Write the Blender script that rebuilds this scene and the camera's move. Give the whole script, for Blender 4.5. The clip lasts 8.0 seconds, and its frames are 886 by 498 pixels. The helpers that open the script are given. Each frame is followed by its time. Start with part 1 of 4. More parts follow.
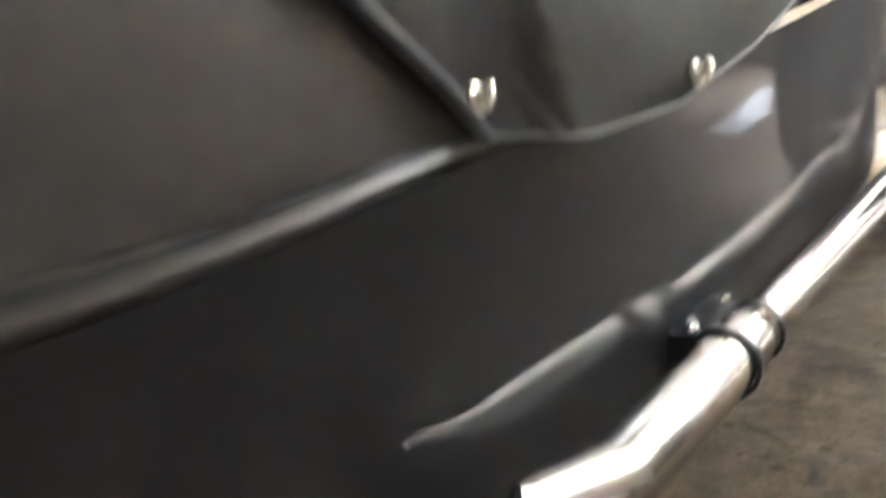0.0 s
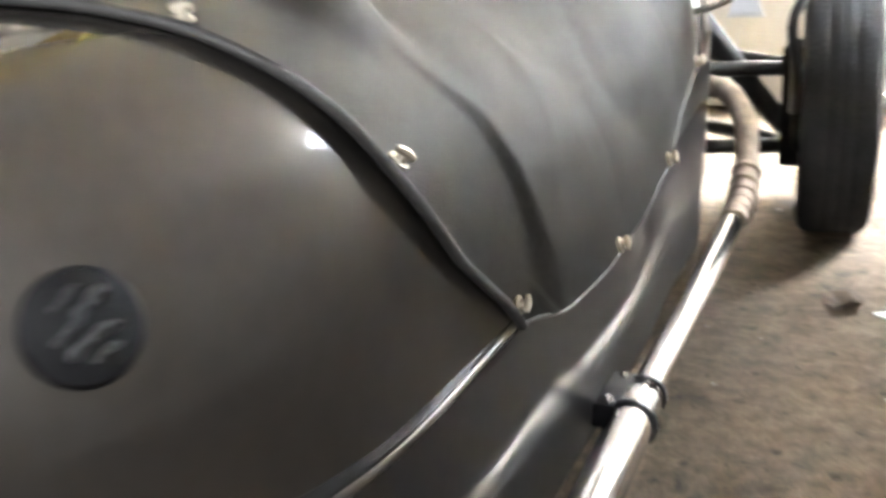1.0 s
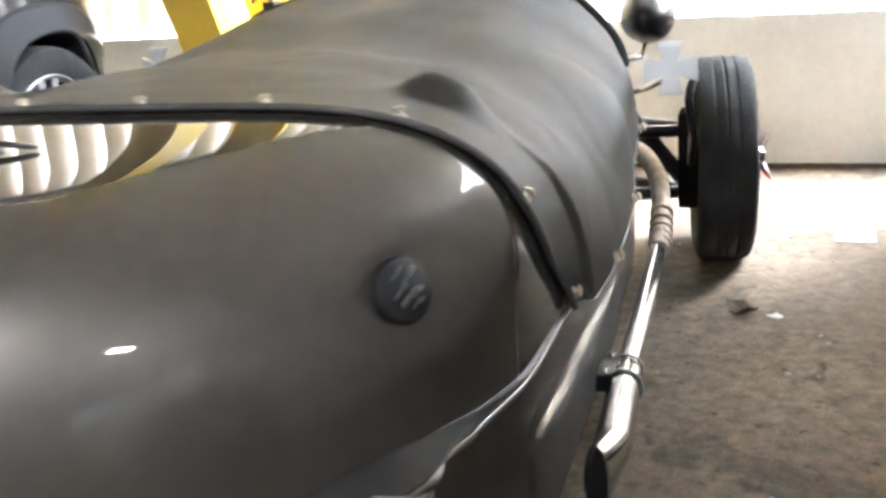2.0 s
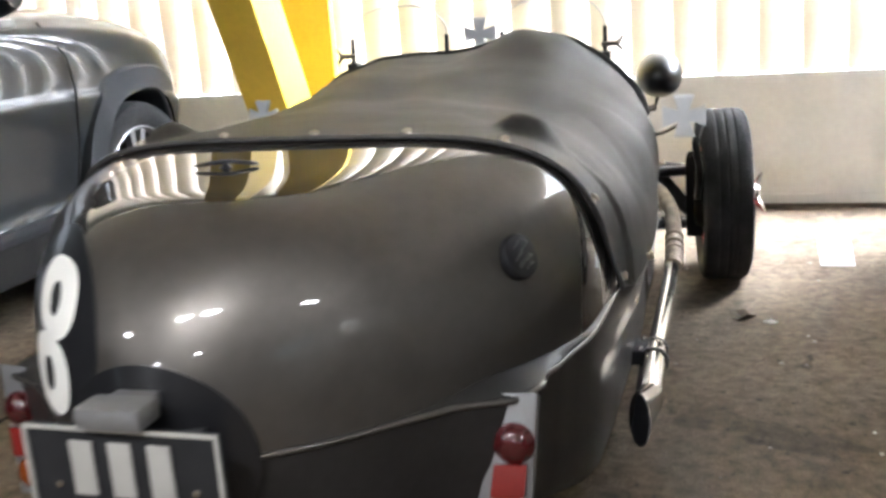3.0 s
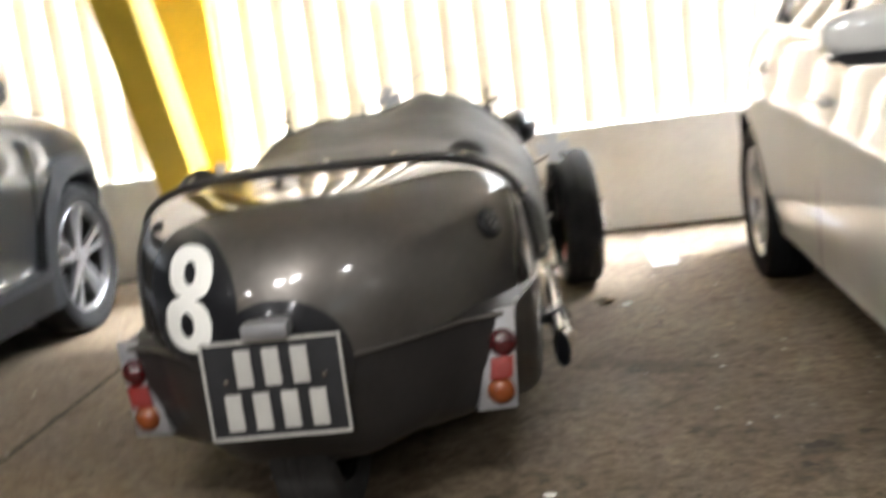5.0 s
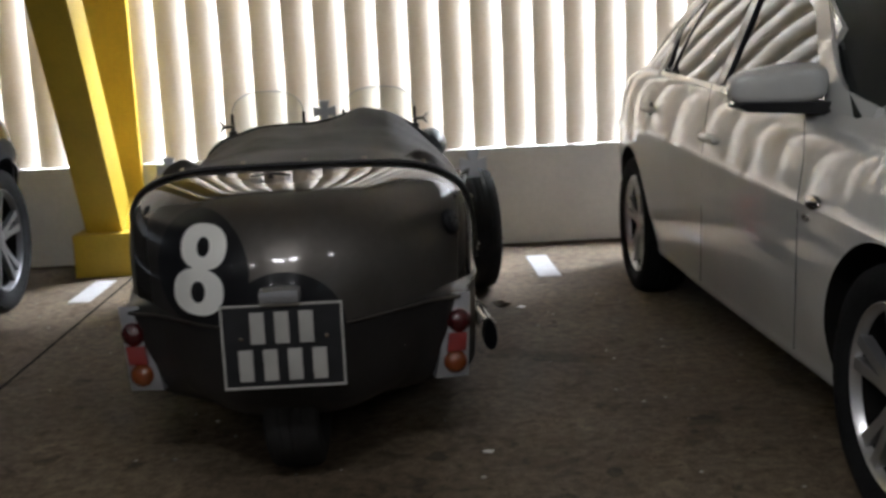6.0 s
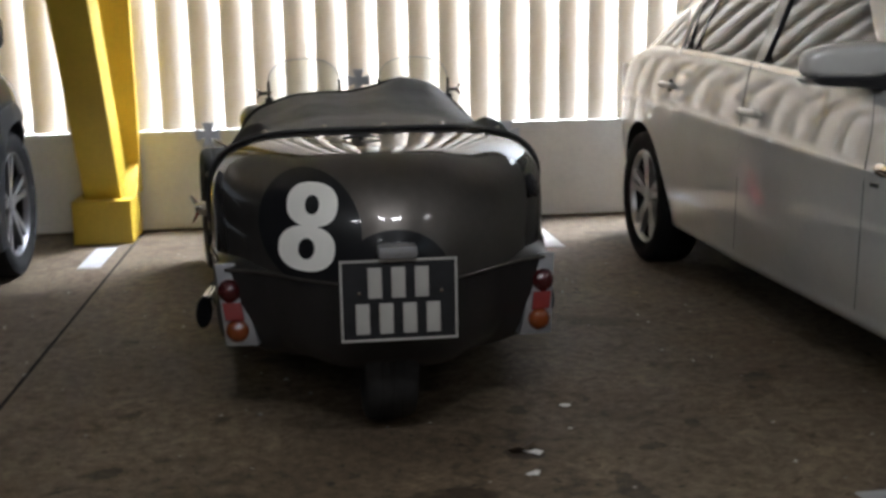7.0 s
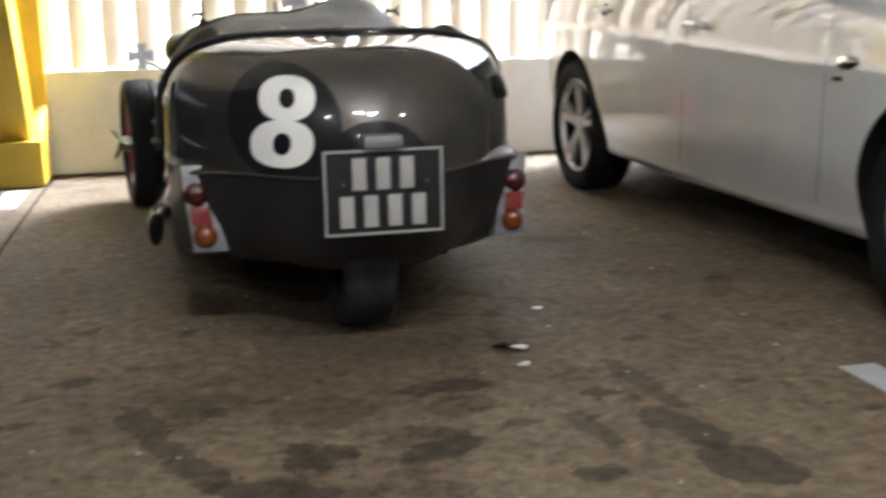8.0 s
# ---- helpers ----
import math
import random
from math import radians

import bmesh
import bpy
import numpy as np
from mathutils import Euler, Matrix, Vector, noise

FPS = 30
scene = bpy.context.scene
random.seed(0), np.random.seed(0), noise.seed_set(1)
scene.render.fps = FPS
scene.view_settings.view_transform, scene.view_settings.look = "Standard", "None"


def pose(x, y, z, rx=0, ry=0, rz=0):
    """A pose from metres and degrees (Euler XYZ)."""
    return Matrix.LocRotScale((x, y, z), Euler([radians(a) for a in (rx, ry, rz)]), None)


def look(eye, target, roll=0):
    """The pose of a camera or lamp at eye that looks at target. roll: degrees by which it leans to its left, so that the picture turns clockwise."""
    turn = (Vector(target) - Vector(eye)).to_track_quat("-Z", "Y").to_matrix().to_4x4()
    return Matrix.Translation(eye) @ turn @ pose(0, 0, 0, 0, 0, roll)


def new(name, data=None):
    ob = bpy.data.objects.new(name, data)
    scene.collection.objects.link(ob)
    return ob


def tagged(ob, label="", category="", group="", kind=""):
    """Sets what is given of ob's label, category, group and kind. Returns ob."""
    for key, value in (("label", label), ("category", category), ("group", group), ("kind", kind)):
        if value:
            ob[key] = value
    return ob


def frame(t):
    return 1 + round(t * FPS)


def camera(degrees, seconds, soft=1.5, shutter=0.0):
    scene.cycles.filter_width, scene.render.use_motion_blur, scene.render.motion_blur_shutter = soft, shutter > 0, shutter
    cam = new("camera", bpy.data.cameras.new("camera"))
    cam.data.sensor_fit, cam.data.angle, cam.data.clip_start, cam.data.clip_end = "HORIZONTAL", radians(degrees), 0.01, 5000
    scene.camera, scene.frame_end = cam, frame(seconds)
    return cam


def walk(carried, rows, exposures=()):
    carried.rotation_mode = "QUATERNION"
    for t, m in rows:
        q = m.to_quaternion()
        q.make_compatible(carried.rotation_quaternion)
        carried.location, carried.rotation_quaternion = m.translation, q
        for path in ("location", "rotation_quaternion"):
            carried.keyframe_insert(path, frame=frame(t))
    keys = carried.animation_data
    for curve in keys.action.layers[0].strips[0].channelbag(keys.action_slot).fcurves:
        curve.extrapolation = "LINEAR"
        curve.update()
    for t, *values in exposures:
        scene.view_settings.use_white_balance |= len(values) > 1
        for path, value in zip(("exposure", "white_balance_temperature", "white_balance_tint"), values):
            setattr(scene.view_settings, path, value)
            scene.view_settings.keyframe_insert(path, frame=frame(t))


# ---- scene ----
cam = camera(44.5, 8.0, soft=3.0, shutter=0.8)
PATH = [
    (0, (0.939, 0.427, 0.628), (-0.234, 1.924, 0.01), -5.6),
    (0.2, (0.912, 0.391, 0.685), (-0.171, 1.957, 0.071), -6.9),
    (0.5, (0.937, 0.273, 0.798), (-0.063, 1.869, 0.123), -4.8),
    (0.8, (0.956, 0.142, 0.892), (0.028, 1.781, 0.213), -4.4),
    (1, (0.939, 0.041, 0.947), (0.1, 1.714, 0.242), -3.9),
    (1.3, (0.905, -0.157, 0.993), (0.219, 1.582, 0.286), -5.1),
    (1.5, (0.865, -0.288, 1.025), (0.27, 1.488, 0.323), -6.2),
    (1.8, (0.875, -0.473, 1.084), (0.256, 1.324, 0.459), -4.6),
    (2, (0.865, -0.566, 1.081), (0.261, 1.243, 0.478), -4.3),
    (2.2, (0.885, -0.678, 1.085), (0.257, 1.133, 0.514), -4.1),
    (3.3, (0.865, -1.337, 1.166), (0.288, 0.513, 0.672), -4.6),
    (3.5, (0.876, -1.437, 1.179), (0.296, 0.411, 0.679), -5.1),
    (3.8, (0.937, -1.608, 1.198), (0.388, 0.244, 0.677), -4.0),
    (4, (0.937, -1.692, 1.209), (0.45, 0.161, 0.635), -1.5),
    (4.2, (0.933, -1.788, 1.219), (0.495, 0.078, 0.650), -0.5),
    (4.5, (0.834, -1.92, 1.175), (0.448, -0.024, 0.67), -0.4),
    (4.8, (0.717, -2.075, 1.167), (0.406, -0.161, 0.677), -2.0),
    (5, (0.671, -2.162, 1.123), (0.425, -0.211, 0.758), -7.3),
    (5.2, (0.638, -2.281, 1.116), (0.466, -0.317, 0.775), -7.3),
    (6.3, (0.14, -2.753, 1.18), (0.289, -0.79, 0.825), -1.2),
    (6.5, (0.011, -2.779, 1.182), (0.203, -0.826, 0.795), -0.4),
    (6.7, (-0.084, -2.792, 1.176), (0.113, -0.842, 0.775), 0.5),
    (7, (-0.214, -2.768, 1.145), (0.022, -0.821, 0.753), -1.0),
    (7.3, (-0.342, -2.75, 1.119), (-0.026, -0.811, 0.742), -3.6),
    (7.5, (-0.42, -2.755, 1.091), (0.007, -0.844, 0.685), -2.5),
    (7.8, (-0.492, -2.737, 0.988), (-0.004, -0.851, 0.533), -0.9),
    (8, (-0.49, -2.705, 0.916), (-0.037, -0.807, 0.48), -1.0),
]
EXPOSURES = [(0, 1.65, 6000, 10), (1.0, 1.66, 6000, 10), (1.5, 1.65, 6000, 10), (2.0, 1.32, 5900, 10), (3.3, 0.65, 6050, 10), (3.5, 0.52, 6150, 10), (3.8, 0.66, 6150, 10), (4.0, 0.70, 6150, 10), (4.2, 0.84, 6150, 10), (4.5, 0.94, 6150, 10), (4.8, 0.9, 6250, 10), (5.0, 0.78, 6300, 10), (5.2, 0.5, 6350, 10),
             (6.3, -1.48, 5950, 10), (6.5, -1.53, 5950, 10), (7.0, -0.88, 5950, 10), (7.5, -0.75, 6000, 10), (8.0, 0.22, 6050, 10)]
walk(cam, [(t, look(eye, target, roll)) for t, eye, target, roll in PATH], EXPOSURES)

# ---- light ----
WALL_Y = 3.835
world = bpy.data.worlds.new("world")
scene.world = world
world.use_nodes = True
sky = world.node_tree.nodes.new("ShaderNodeTexSky")
sky.sky_type, sky.sun_disc = "NISHITA", False
sky.sun_elevation, sky.sun_rotation = radians(48), radians(48)
world.node_tree.links.new(sky.outputs[0], world.node_tree.nodes["Background"].inputs[0])
world.node_tree.nodes["Background"].inputs[1].default_value = 0.15


def lamp(name, m, energy, sx, sy, colour):
    d = bpy.data.lights.new(name, "AREA")
    d.shape, d.size, d.size_y, d.energy, d.color = "RECTANGLE", sx, sy, energy, colour
    ob = new(name, d)
    ob.matrix_world = m
    return ob


sun_data = bpy.data.lights.new("sun", "SUN")
sun_data.energy, sun_data.angle, sun_data.color = 5.0, radians(4), (1.0, 0.95, 0.88)
new("sun", sun_data).matrix_world = look((10, 9, 15), (0, 0, 0))
# daylight outside the louvres
lamp("daylight_outside", look((0, 5.9, 3.9), (0, 3.9, 1.0)), 11000, 16, 4.5, (0.95, 0.99, 1.045))
lamp("daylight_above", look((0, 4.9, 5.2), (0, 4.2, 1.0)), 38000, 16, 1.4, (0.95, 0.99, 1.045))
# ceiling luminaires
LUMINAIRES = [(-0.40, -1.80), (0.34, -1.80), (2.9, -1.9), (-2.75, -2.3), (-2.0, -5.2), (1.0, -5.2)]
for lx, ly in LUMINAIRES:
    lamp("luminaire_light", look((lx, ly, 2.415), (lx, ly, 0)), 29 if abs(lx) < 0.5 else 25 if ly > -5 else 38, 0.44, 0.18, (1.0, 0.975, 0.96))

# ---- materials ----


def mat(name, colour, rough=0.5, metal=0.0, vary=0.15, scale=6.0, bump=0.0, bump_scale=80.0, coat=0.0, second=None, spec=0.5, trans=0.0, rough_vary=0.1, edge=1.0):
    """A surface with colour variation at two scales, wear in the gloss and fine relief."""
    m = bpy.data.materials.new(name)
    m.use_nodes = True
    nt = m.node_tree
    b = nt.nodes["Principled BSDF"]
    n, l = nt.nodes.new, nt.links.new
    co = n("ShaderNodeTexCoord")
    big, fine = n("ShaderNodeTexNoise"), n("ShaderNodeTexNoise")
    big.inputs["Scale"].default_value, big.inputs["Detail"].default_value = scale, 5
    fine.inputs["Scale"].default_value, fine.inputs["Detail"].default_value = scale * 14, 4
    l(co.outputs["Object"], big.inputs["Vector"]), l(co.outputs["Object"], fine.inputs["Vector"])
    add = n("ShaderNodeMath")
    add.operation = "MULTIPLY_ADD"
    add.inputs[1].default_value = 0.4
    l(fine.outputs["Fac"], add.inputs[0]), l(big.outputs["Fac"], add.inputs[2])
    ramp = n("ShaderNodeValToRGB")
    ramp.color_ramp.elements[0].position, ramp.color_ramp.elements[1].position = 0.45, 0.95
    dark = tuple(c * (1 - vary) for c in colour)
    light = second or tuple(min(1, c * (1 + vary)) for c in colour)
    ramp.color_ramp.elements[0].color, ramp.color_ramp.elements[1].color = (*dark, 1), (*light, 1)
    l(add.outputs[0], ramp.inputs[0]), l(ramp.outputs[0], b.inputs["Base Color"])
    rr = n("ShaderNodeMapRange")
    rr.inputs["To Min"].default_value, rr.inputs["To Max"].default_value = max(0.01, rough - rough_vary * 0.5), min(1, rough + rough_vary * 0.5)
    l(big.outputs["Fac"], rr.inputs["Value"]), l(rr.outputs[0], b.inputs["Roughness"])
    b.inputs["Metallic"].default_value = metal
    b.inputs["Coat Weight"].default_value, b.inputs["Coat Roughness"].default_value = coat, 0.015
    b.inputs["Specular IOR Level"].default_value = spec
    b.inputs["Transmission Weight"].default_value = trans
    b.inputs["Specular Tint"].default_value = (edge, edge, edge, 1)
    if bump:
        t, bp = n("ShaderNodeTexNoise"), n("ShaderNodeBump")
        t.inputs["Scale"].default_value, t.inputs["Detail"].default_value = bump_scale, 4
        bp.inputs["Strength"].default_value, bp.inputs["Distance"].default_value = bump, 0.01
        l(co.outputs["Object"], t.inputs["Vector"]), l(t.outputs["Fac"], bp.inputs["Height"]), l(bp.outputs[0], b.inputs["Normal"])
    return m


def glow(name, colour, strength):
    m = bpy.data.materials.new(name)
    m.use_nodes = True
    b = m.node_tree.nodes["Principled BSDF"]
    b.inputs["Base Color"].default_value = (0.8, 0.8, 0.8, 1)
    b.inputs["Emission Color"].default_value, b.inputs["Emission Strength"].default_value = (*colour, 1), strength
    return m


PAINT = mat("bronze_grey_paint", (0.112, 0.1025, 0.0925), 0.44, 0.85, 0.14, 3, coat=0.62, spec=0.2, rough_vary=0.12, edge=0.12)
# darker copy of the body paint: the lower body's shade is put into colour
SHADED_PAINT = mat("shaded_bronze_grey_paint", (0.020, 0.0187, 0.0178), 0.5, 0.0, 0.22, 5, coat=0.42, spec=0.12, rough_vary=0.2, edge=0.5)
# body paint darkened and matted: the waist ledge carries shade in its colour
LEDGE_SHADE_PAINT = mat("ledge_shade_bronze_grey_paint", (0.015, 0.0138, 0.0125), 0.6, 0.0, 0.25, 7, coat=0.12, spec=0.15)
BLACK_PLASTIC = mat("black_plastic", (0.007, 0.007, 0.008), 0.55, 0, 0.3, 30, spec=0.2, bump=0.1, bump_scale=300)
MACHINED = mat("machined_dark_alloy", (0.15, 0.15, 0.155), 0.42, 0.7, 0.15, 9)
BLACK_GLOSS = mat("black_gloss", (0.010, 0.010, 0.011), 0.3, 0, 0.2, 5, coat=0.35, spec=0.3)
VINYL = mat("grey_vinyl", (0.068, 0.064, 0.056), 0.48, 0, 0.30, 5, spec=0.4, bump=0.25, bump_scale=500)
HEM = mat("dark_vinyl_binding", (0.034, 0.033, 0.031), 0.55, 0, 0.25, 9, bump=0.2, bump_scale=300)
PALE_HEM = mat("worn_pale_binding", (0.085, 0.082, 0.076), 0.5, 0, 0.35, 12, bump=0.2, bump_scale=300)
CAP_WORN = mat("scuffed_black_plastic", (0.02, 0.021, 0.022), 0.4, 0, 0.5, 40, spec=0.5, bump=0.5, bump_scale=200)
RUBBER = mat("black_rubber", (0.022, 0.021, 0.020), 0.7, 0, 0.3, 12, spec=0.2, bump=0.3, bump_scale=250)
CAR_TYRE = mat("newer_tyre_rubber", (0.012, 0.012, 0.012), 0.85, 0, 0.35, 10, spec=0.1, bump=0.3, bump_scale=120)
TYRE = mat("tyre_rubber", (0.030, 0.029, 0.028), 0.85, 0, 0.35, 10, spec=0.12, bump=0.3, bump_scale=120)
CHROME = mat("chrome", (0.62, 0.61, 0.59), 0.14, 1.0, 0.08, 9, rough_vary=0.12)
ALU = mat("brushed_aluminium", (0.30, 0.30, 0.305), 0.5, 0.85, 0.15, 14, bump=0.05, bump_scale=200)
BRASS = mat("dull_nickel_brass", (0.42, 0.38, 0.31), 0.35, 0.8, 0.2, 60)
SATIN = mat("satin_metal", (0.58, 0.60, 0.62), 0.42, 0.55, 0.08, 30)
RUST = mat("heat_stained_steel", (0.27, 0.22, 0.17), 0.6, 0.6, 0.4, 25, bump=0.4, bump_scale=120)
WHITE = mat("white_vinyl", (0.78, 0.77, 0.72), 0.35, 0, 0.05, 9)
PLATE_BLACK = mat("plate_black", (0.014, 0.014, 0.015), 0.5, 0, 0.3, 20, spec=0.25)
PLATE_SILVER = mat("plate_silver", (0.38, 0.37, 0.34), 0.4, 0.2, 0.1, 20)
RED_DARK = mat("dark_red_lens", (0.045, 0.005, 0.006), 0.12, 0, 0.1, 20, coat=0.6)
RED = mat("red_reflector", (0.17, 0.014, 0.012), 0.18, 0, 0.1, 40, coat=0.6, bump=0.3, bump_scale=400)
AMBER = mat("amber_lens", (0.15, 0.036, 0.008), 0.16, 0, 0.12, 20, coat=0.6)
RIM_RED = mat("red_wheel_paint", (0.30, 0.02, 0.02), 0.35, 0, 0.2, 12, coat=0.4)
MIRROR = mat("mirror_glass", (0.75, 0.78, 0.82), 0.18, 1.0, 0.03, 9, rough_vary=0.02)
GLASS = mat("clear_acrylic", (0.93, 0.96, 0.93), 0.02, 0, 0.01, 5, trans=1.0, rough_vary=0.0)
CAR_GLASS = mat("tinted_car_glass", (0.014, 0.019, 0.019), 0.03, 0, 0.05, 5, coat=0.15, trans=0.2, rough_vary=0.01)
WHITE_PAINT = mat("white_car_paint", (0.53, 0.53, 0.508), 0.35, 0.0, 0.08, 3, coat=1.0, rough_vary=0.1)
WHITE_PAINT.node_tree.nodes["Principled BSDF"].inputs["Coat IOR"].default_value = 1.8
GREY_PAINT = mat("grey_car_paint", (0.009, 0.0105, 0.0115), 0.5, 0.0, 0.06, 2, coat=0.5, spec=0.1, edge=0.4)
CLADDING = mat("grey_plastic_cladding", (0.012, 0.0126, 0.014), 0.6, 0, 0.15, 20, spec=0.12, bump=0.1, bump_scale=300)
ALLOY = mat("silver_alloy", (0.55, 0.55, 0.55), 0.3, 0.85, 0.12, 9)
DARK = mat("dark_underside", (0.012, 0.011, 0.010), 0.85, 0, 0.3, 8, spec=0.08)
YELLOW = mat("yellow_paint", (0.60, 0.415, 0.035), 0.5, 0, 0.14, 3, bump=0.12, bump_scale=60)
PARAPET = mat("white_wall_paint", (0.79, 0.78, 0.75), 0.75, 0, 0.10, 2.5, bump=0.2, bump_scale=70)
BLADE = mat("weathered_louvre", (0.79, 0.715, 0.62), 0.7, 0, 0.04, 4, second=(0.90, 0.880, 0.845), bump=0.1, bump_scale=60)
# thin sheet louvres let some light through
nt = BLADE.node_tree
sheen = nt.nodes.new("ShaderNodeBsdfTranslucent")
sheen.inputs["Color"].default_value = (0.90, 0.80, 0.64, 1)
blend = nt.nodes.new("ShaderNodeMixShader")
blend.inputs[0].default_value = 0.14
nt.links.new(nt.nodes["Principled BSDF"].outputs[0], blend.inputs[1]), nt.links.new(sheen.outputs[0], blend.inputs[2])
nt.links.new(blend.outputs[0], nt.nodes["Material Output"].inputs[0])
JOINT = mat("joint_sealant", (0.012, 0.011, 0.010), 0.9, 0, 0.3, 20, spec=0.05)
CEIL = mat("ceiling_paint", (0.58, 0.56, 0.52), 0.85, 0, 0.1, 2, bump=0.1, bump_scale=40)
LINE = mat("worn_line_paint", (0.34, 0.34, 0.345), 0.6, 0, 0.15, 12, bump=0.2, bump_scale=150)
DIRT = mat("brown_dirt", (0.11, 0.085, 0.055), 0.9, 0, 0.4, 20, bump=0.5, bump_scale=90)
GRIT = mat("grit", (0.22, 0.19, 0.15), 0.85, 0, 0.7, 3, second=(0.5, 0.47, 0.42))
LEAF = mat("dry_leaf", (0.06, 0.04, 0.022), 0.8, 0, 0.4, 60)
PAPER = mat("paper_scrap", (0.62, 0.60, 0.56), 0.7, 0, 0.1, 40)
LAMP_GLOW = glow("lamp_tube", (1.0, 0.95, 0.86), 14)


# oily spills; the last entry is a broad, faint, soft-edged ellipse round the tail
SPILLS_AND_ELLIPSE = [(-0.59, -0.31, 0.21, 0.045, -71, 0.50), (-0.49, -0.58, 0.11, 0.05, -65, 0.48), (-0.34, -0.71, 0.15, 0.05, -20, 0.43), (0.60, -0.34, 0.19, 0.045, -83, 0.50), (0.56, -0.62, 0.14, 0.07, -80, 0.48),
          (0.60, -0.83, 0.12, 0.08, -50, 0.43), (0.37, -0.57, 0.12, 0.04, -78, 0.54), (0.02, -0.60, 0.09, 0.06, 20, 0.48), (-0.23, -0.57, 0.08, 0.06, 0, 0.50), (0.12, -0.22, 0.14, 0.05, 5, 0.58), (0.28, -0.79, 0.05, 0.03, 0, 0.43),
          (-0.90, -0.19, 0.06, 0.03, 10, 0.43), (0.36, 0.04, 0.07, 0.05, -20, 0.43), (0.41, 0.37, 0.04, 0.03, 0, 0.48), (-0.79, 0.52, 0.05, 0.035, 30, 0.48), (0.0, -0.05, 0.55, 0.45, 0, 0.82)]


# small dark drips and gum marks: place and radius
DRIPS = [(-0.81, 0.06, 0.035), (-0.51, 0.45, 0.025), (-0.66, 0.14, 0.018), (-0.45, -0.02, 0.04), (-0.45, -0.25, 0.03), (-0.22, -0.33, 0.09), (-0.29, -0.52, 0.03), (-0.25, -0.61, 0.05), (-0.03, -0.24, 0.02), (-0.02, -0.53, 0.07), (-0.06, -0.80, 0.05),
         (-0.34, -0.20, 0.025), (0.70, 0.0, 0.028), (0.83, -0.39, 0.026), (0.92, -0.43, 0.022), (0.20, -0.52, 0.025), (0.87, 0.17, 0.03), (1.24, 0.55, 0.03), (0.14, -0.23, 0.055), (0.11, -0.36, 0.06), (0.03, -0.61, 0.05), (0.46, -0.37, 0.03)]


def concrete():
    """Worn, stained concrete deck: mottling, oily spills, one broad faint dark ellipse, fine grit."""
    m = bpy.data.materials.new("stained_concrete")
    m.use_nodes = True
    nt = m.node_tree
    b = nt.nodes["Principled BSDF"]
    n, l = nt.nodes.new, nt.links.new
    co = n("ShaderNodeTexCoord")

    def noise_tex(scale, detail, rough=0.6, distort=0.0):
        t = n("ShaderNodeTexNoise")
        t.inputs["Scale"].default_value, t.inputs["Detail"].default_value = scale, detail
        t.inputs["Roughness"].default_value, t.inputs["Distortion"].default_value = rough, distort
        l(co.outputs["Object"], t.inputs["Vector"])
        return t.outputs["Fac"]

    def ramp(src, a, ca, z, cz):
        r = n("ShaderNodeValToRGB")
        r.color_ramp.elements[0].position, r.color_ramp.elements[0].color = a, (*ca, 1)
        r.color_ramp.elements[1].position, r.color_ramp.elements[1].color = z, (*cz, 1)
        l(src, r.inputs[0])
        return r.outputs[0]

    def mul(p, q):
        x = n("ShaderNodeMix")
        x.data_type, x.blend_type = "RGBA", "MULTIPLY"
        x.inputs[0].default_value = 1
        l(p, x.inputs[6]), l(q, x.inputs[7])
        return x.outputs[2]

    base = ramp(noise_tex(1.3, 8), 0.3, (0.080, 0.060, 0.039), 0.72, (0.150, 0.115, 0.075))
    stains = ramp(noise_tex(2.6, 6, 0.55, 1.2), 0.36, (0.62, 0.59, 0.55), 0.42, (1, 1, 1))
    spots = mul(ramp(noise_tex(9, 5, 0.5, 0.6), 0.29, (0.42, 0.40, 0.37), 0.38, (1, 1, 1)), ramp(noise_tex(38, 4, 0.5, 0.4), 0.30, (0.45, 0.43, 0.41), 0.36, (1, 1, 1)))
    grit = mul(ramp(noise_tex(150, 3), 0.3, (0.66, 0.65, 0.64), 0.7, (1.2, 1.19, 1.17)), ramp(noise_tex(24, 5, 0.7), 0.34, (0.50, 0.49, 0.47), 0.62, (1.26, 1.25, 1.23)))
    chips = n("ShaderNodeTexVoronoi")
    chips.inputs["Scale"].default_value = 11
    l(co.outputs["Object"], chips.inputs["Vector"])
    spots = mul(spots, ramp(chips.outputs["Distance"], 0.075, (0.42, 0.40, 0.38), 0.115, (1, 1, 1)))
    spots = mul(spots, ramp(noise_tex(5.5, 6, 0.65, 0.8), 0.58, (1, 1, 1), 0.66, (1.28, 1.27, 1.25)))
    # oily spills with shapes of their own, and a broad soft dark ellipse
    warp = n("ShaderNodeTexNoise")
    warp.inputs["Scale"].default_value, warp.inputs["Detail"].default_value = 9, 5
    l(co.outputs["Object"], warp.inputs["Vector"])
    shift = n("ShaderNodeVectorMath")
    shift.operation = "MULTIPLY_ADD"
    shift.inputs[1].default_value, shift.inputs[2].default_value = (0.14, 0.14, 0), (-0.07, -0.07, 0)
    l(warp.outputs["Color"], shift.inputs[0])
    moved = n("ShaderNodeVectorMath")
    l(co.outputs["Object"], moved.inputs[0]), l(shift.outputs[0], moved.inputs[1])
    rag = n("ShaderNodeTexNoise")
    rag.inputs["Scale"].default_value, rag.inputs["Detail"].default_value = 45, 4
    l(co.outputs["Object"], rag.inputs["Vector"])
    shift2 = n("ShaderNodeVectorMath")
    shift2.operation = "MULTIPLY_ADD"
    shift2.inputs[1].default_value = (0.035, 0.035, 0)
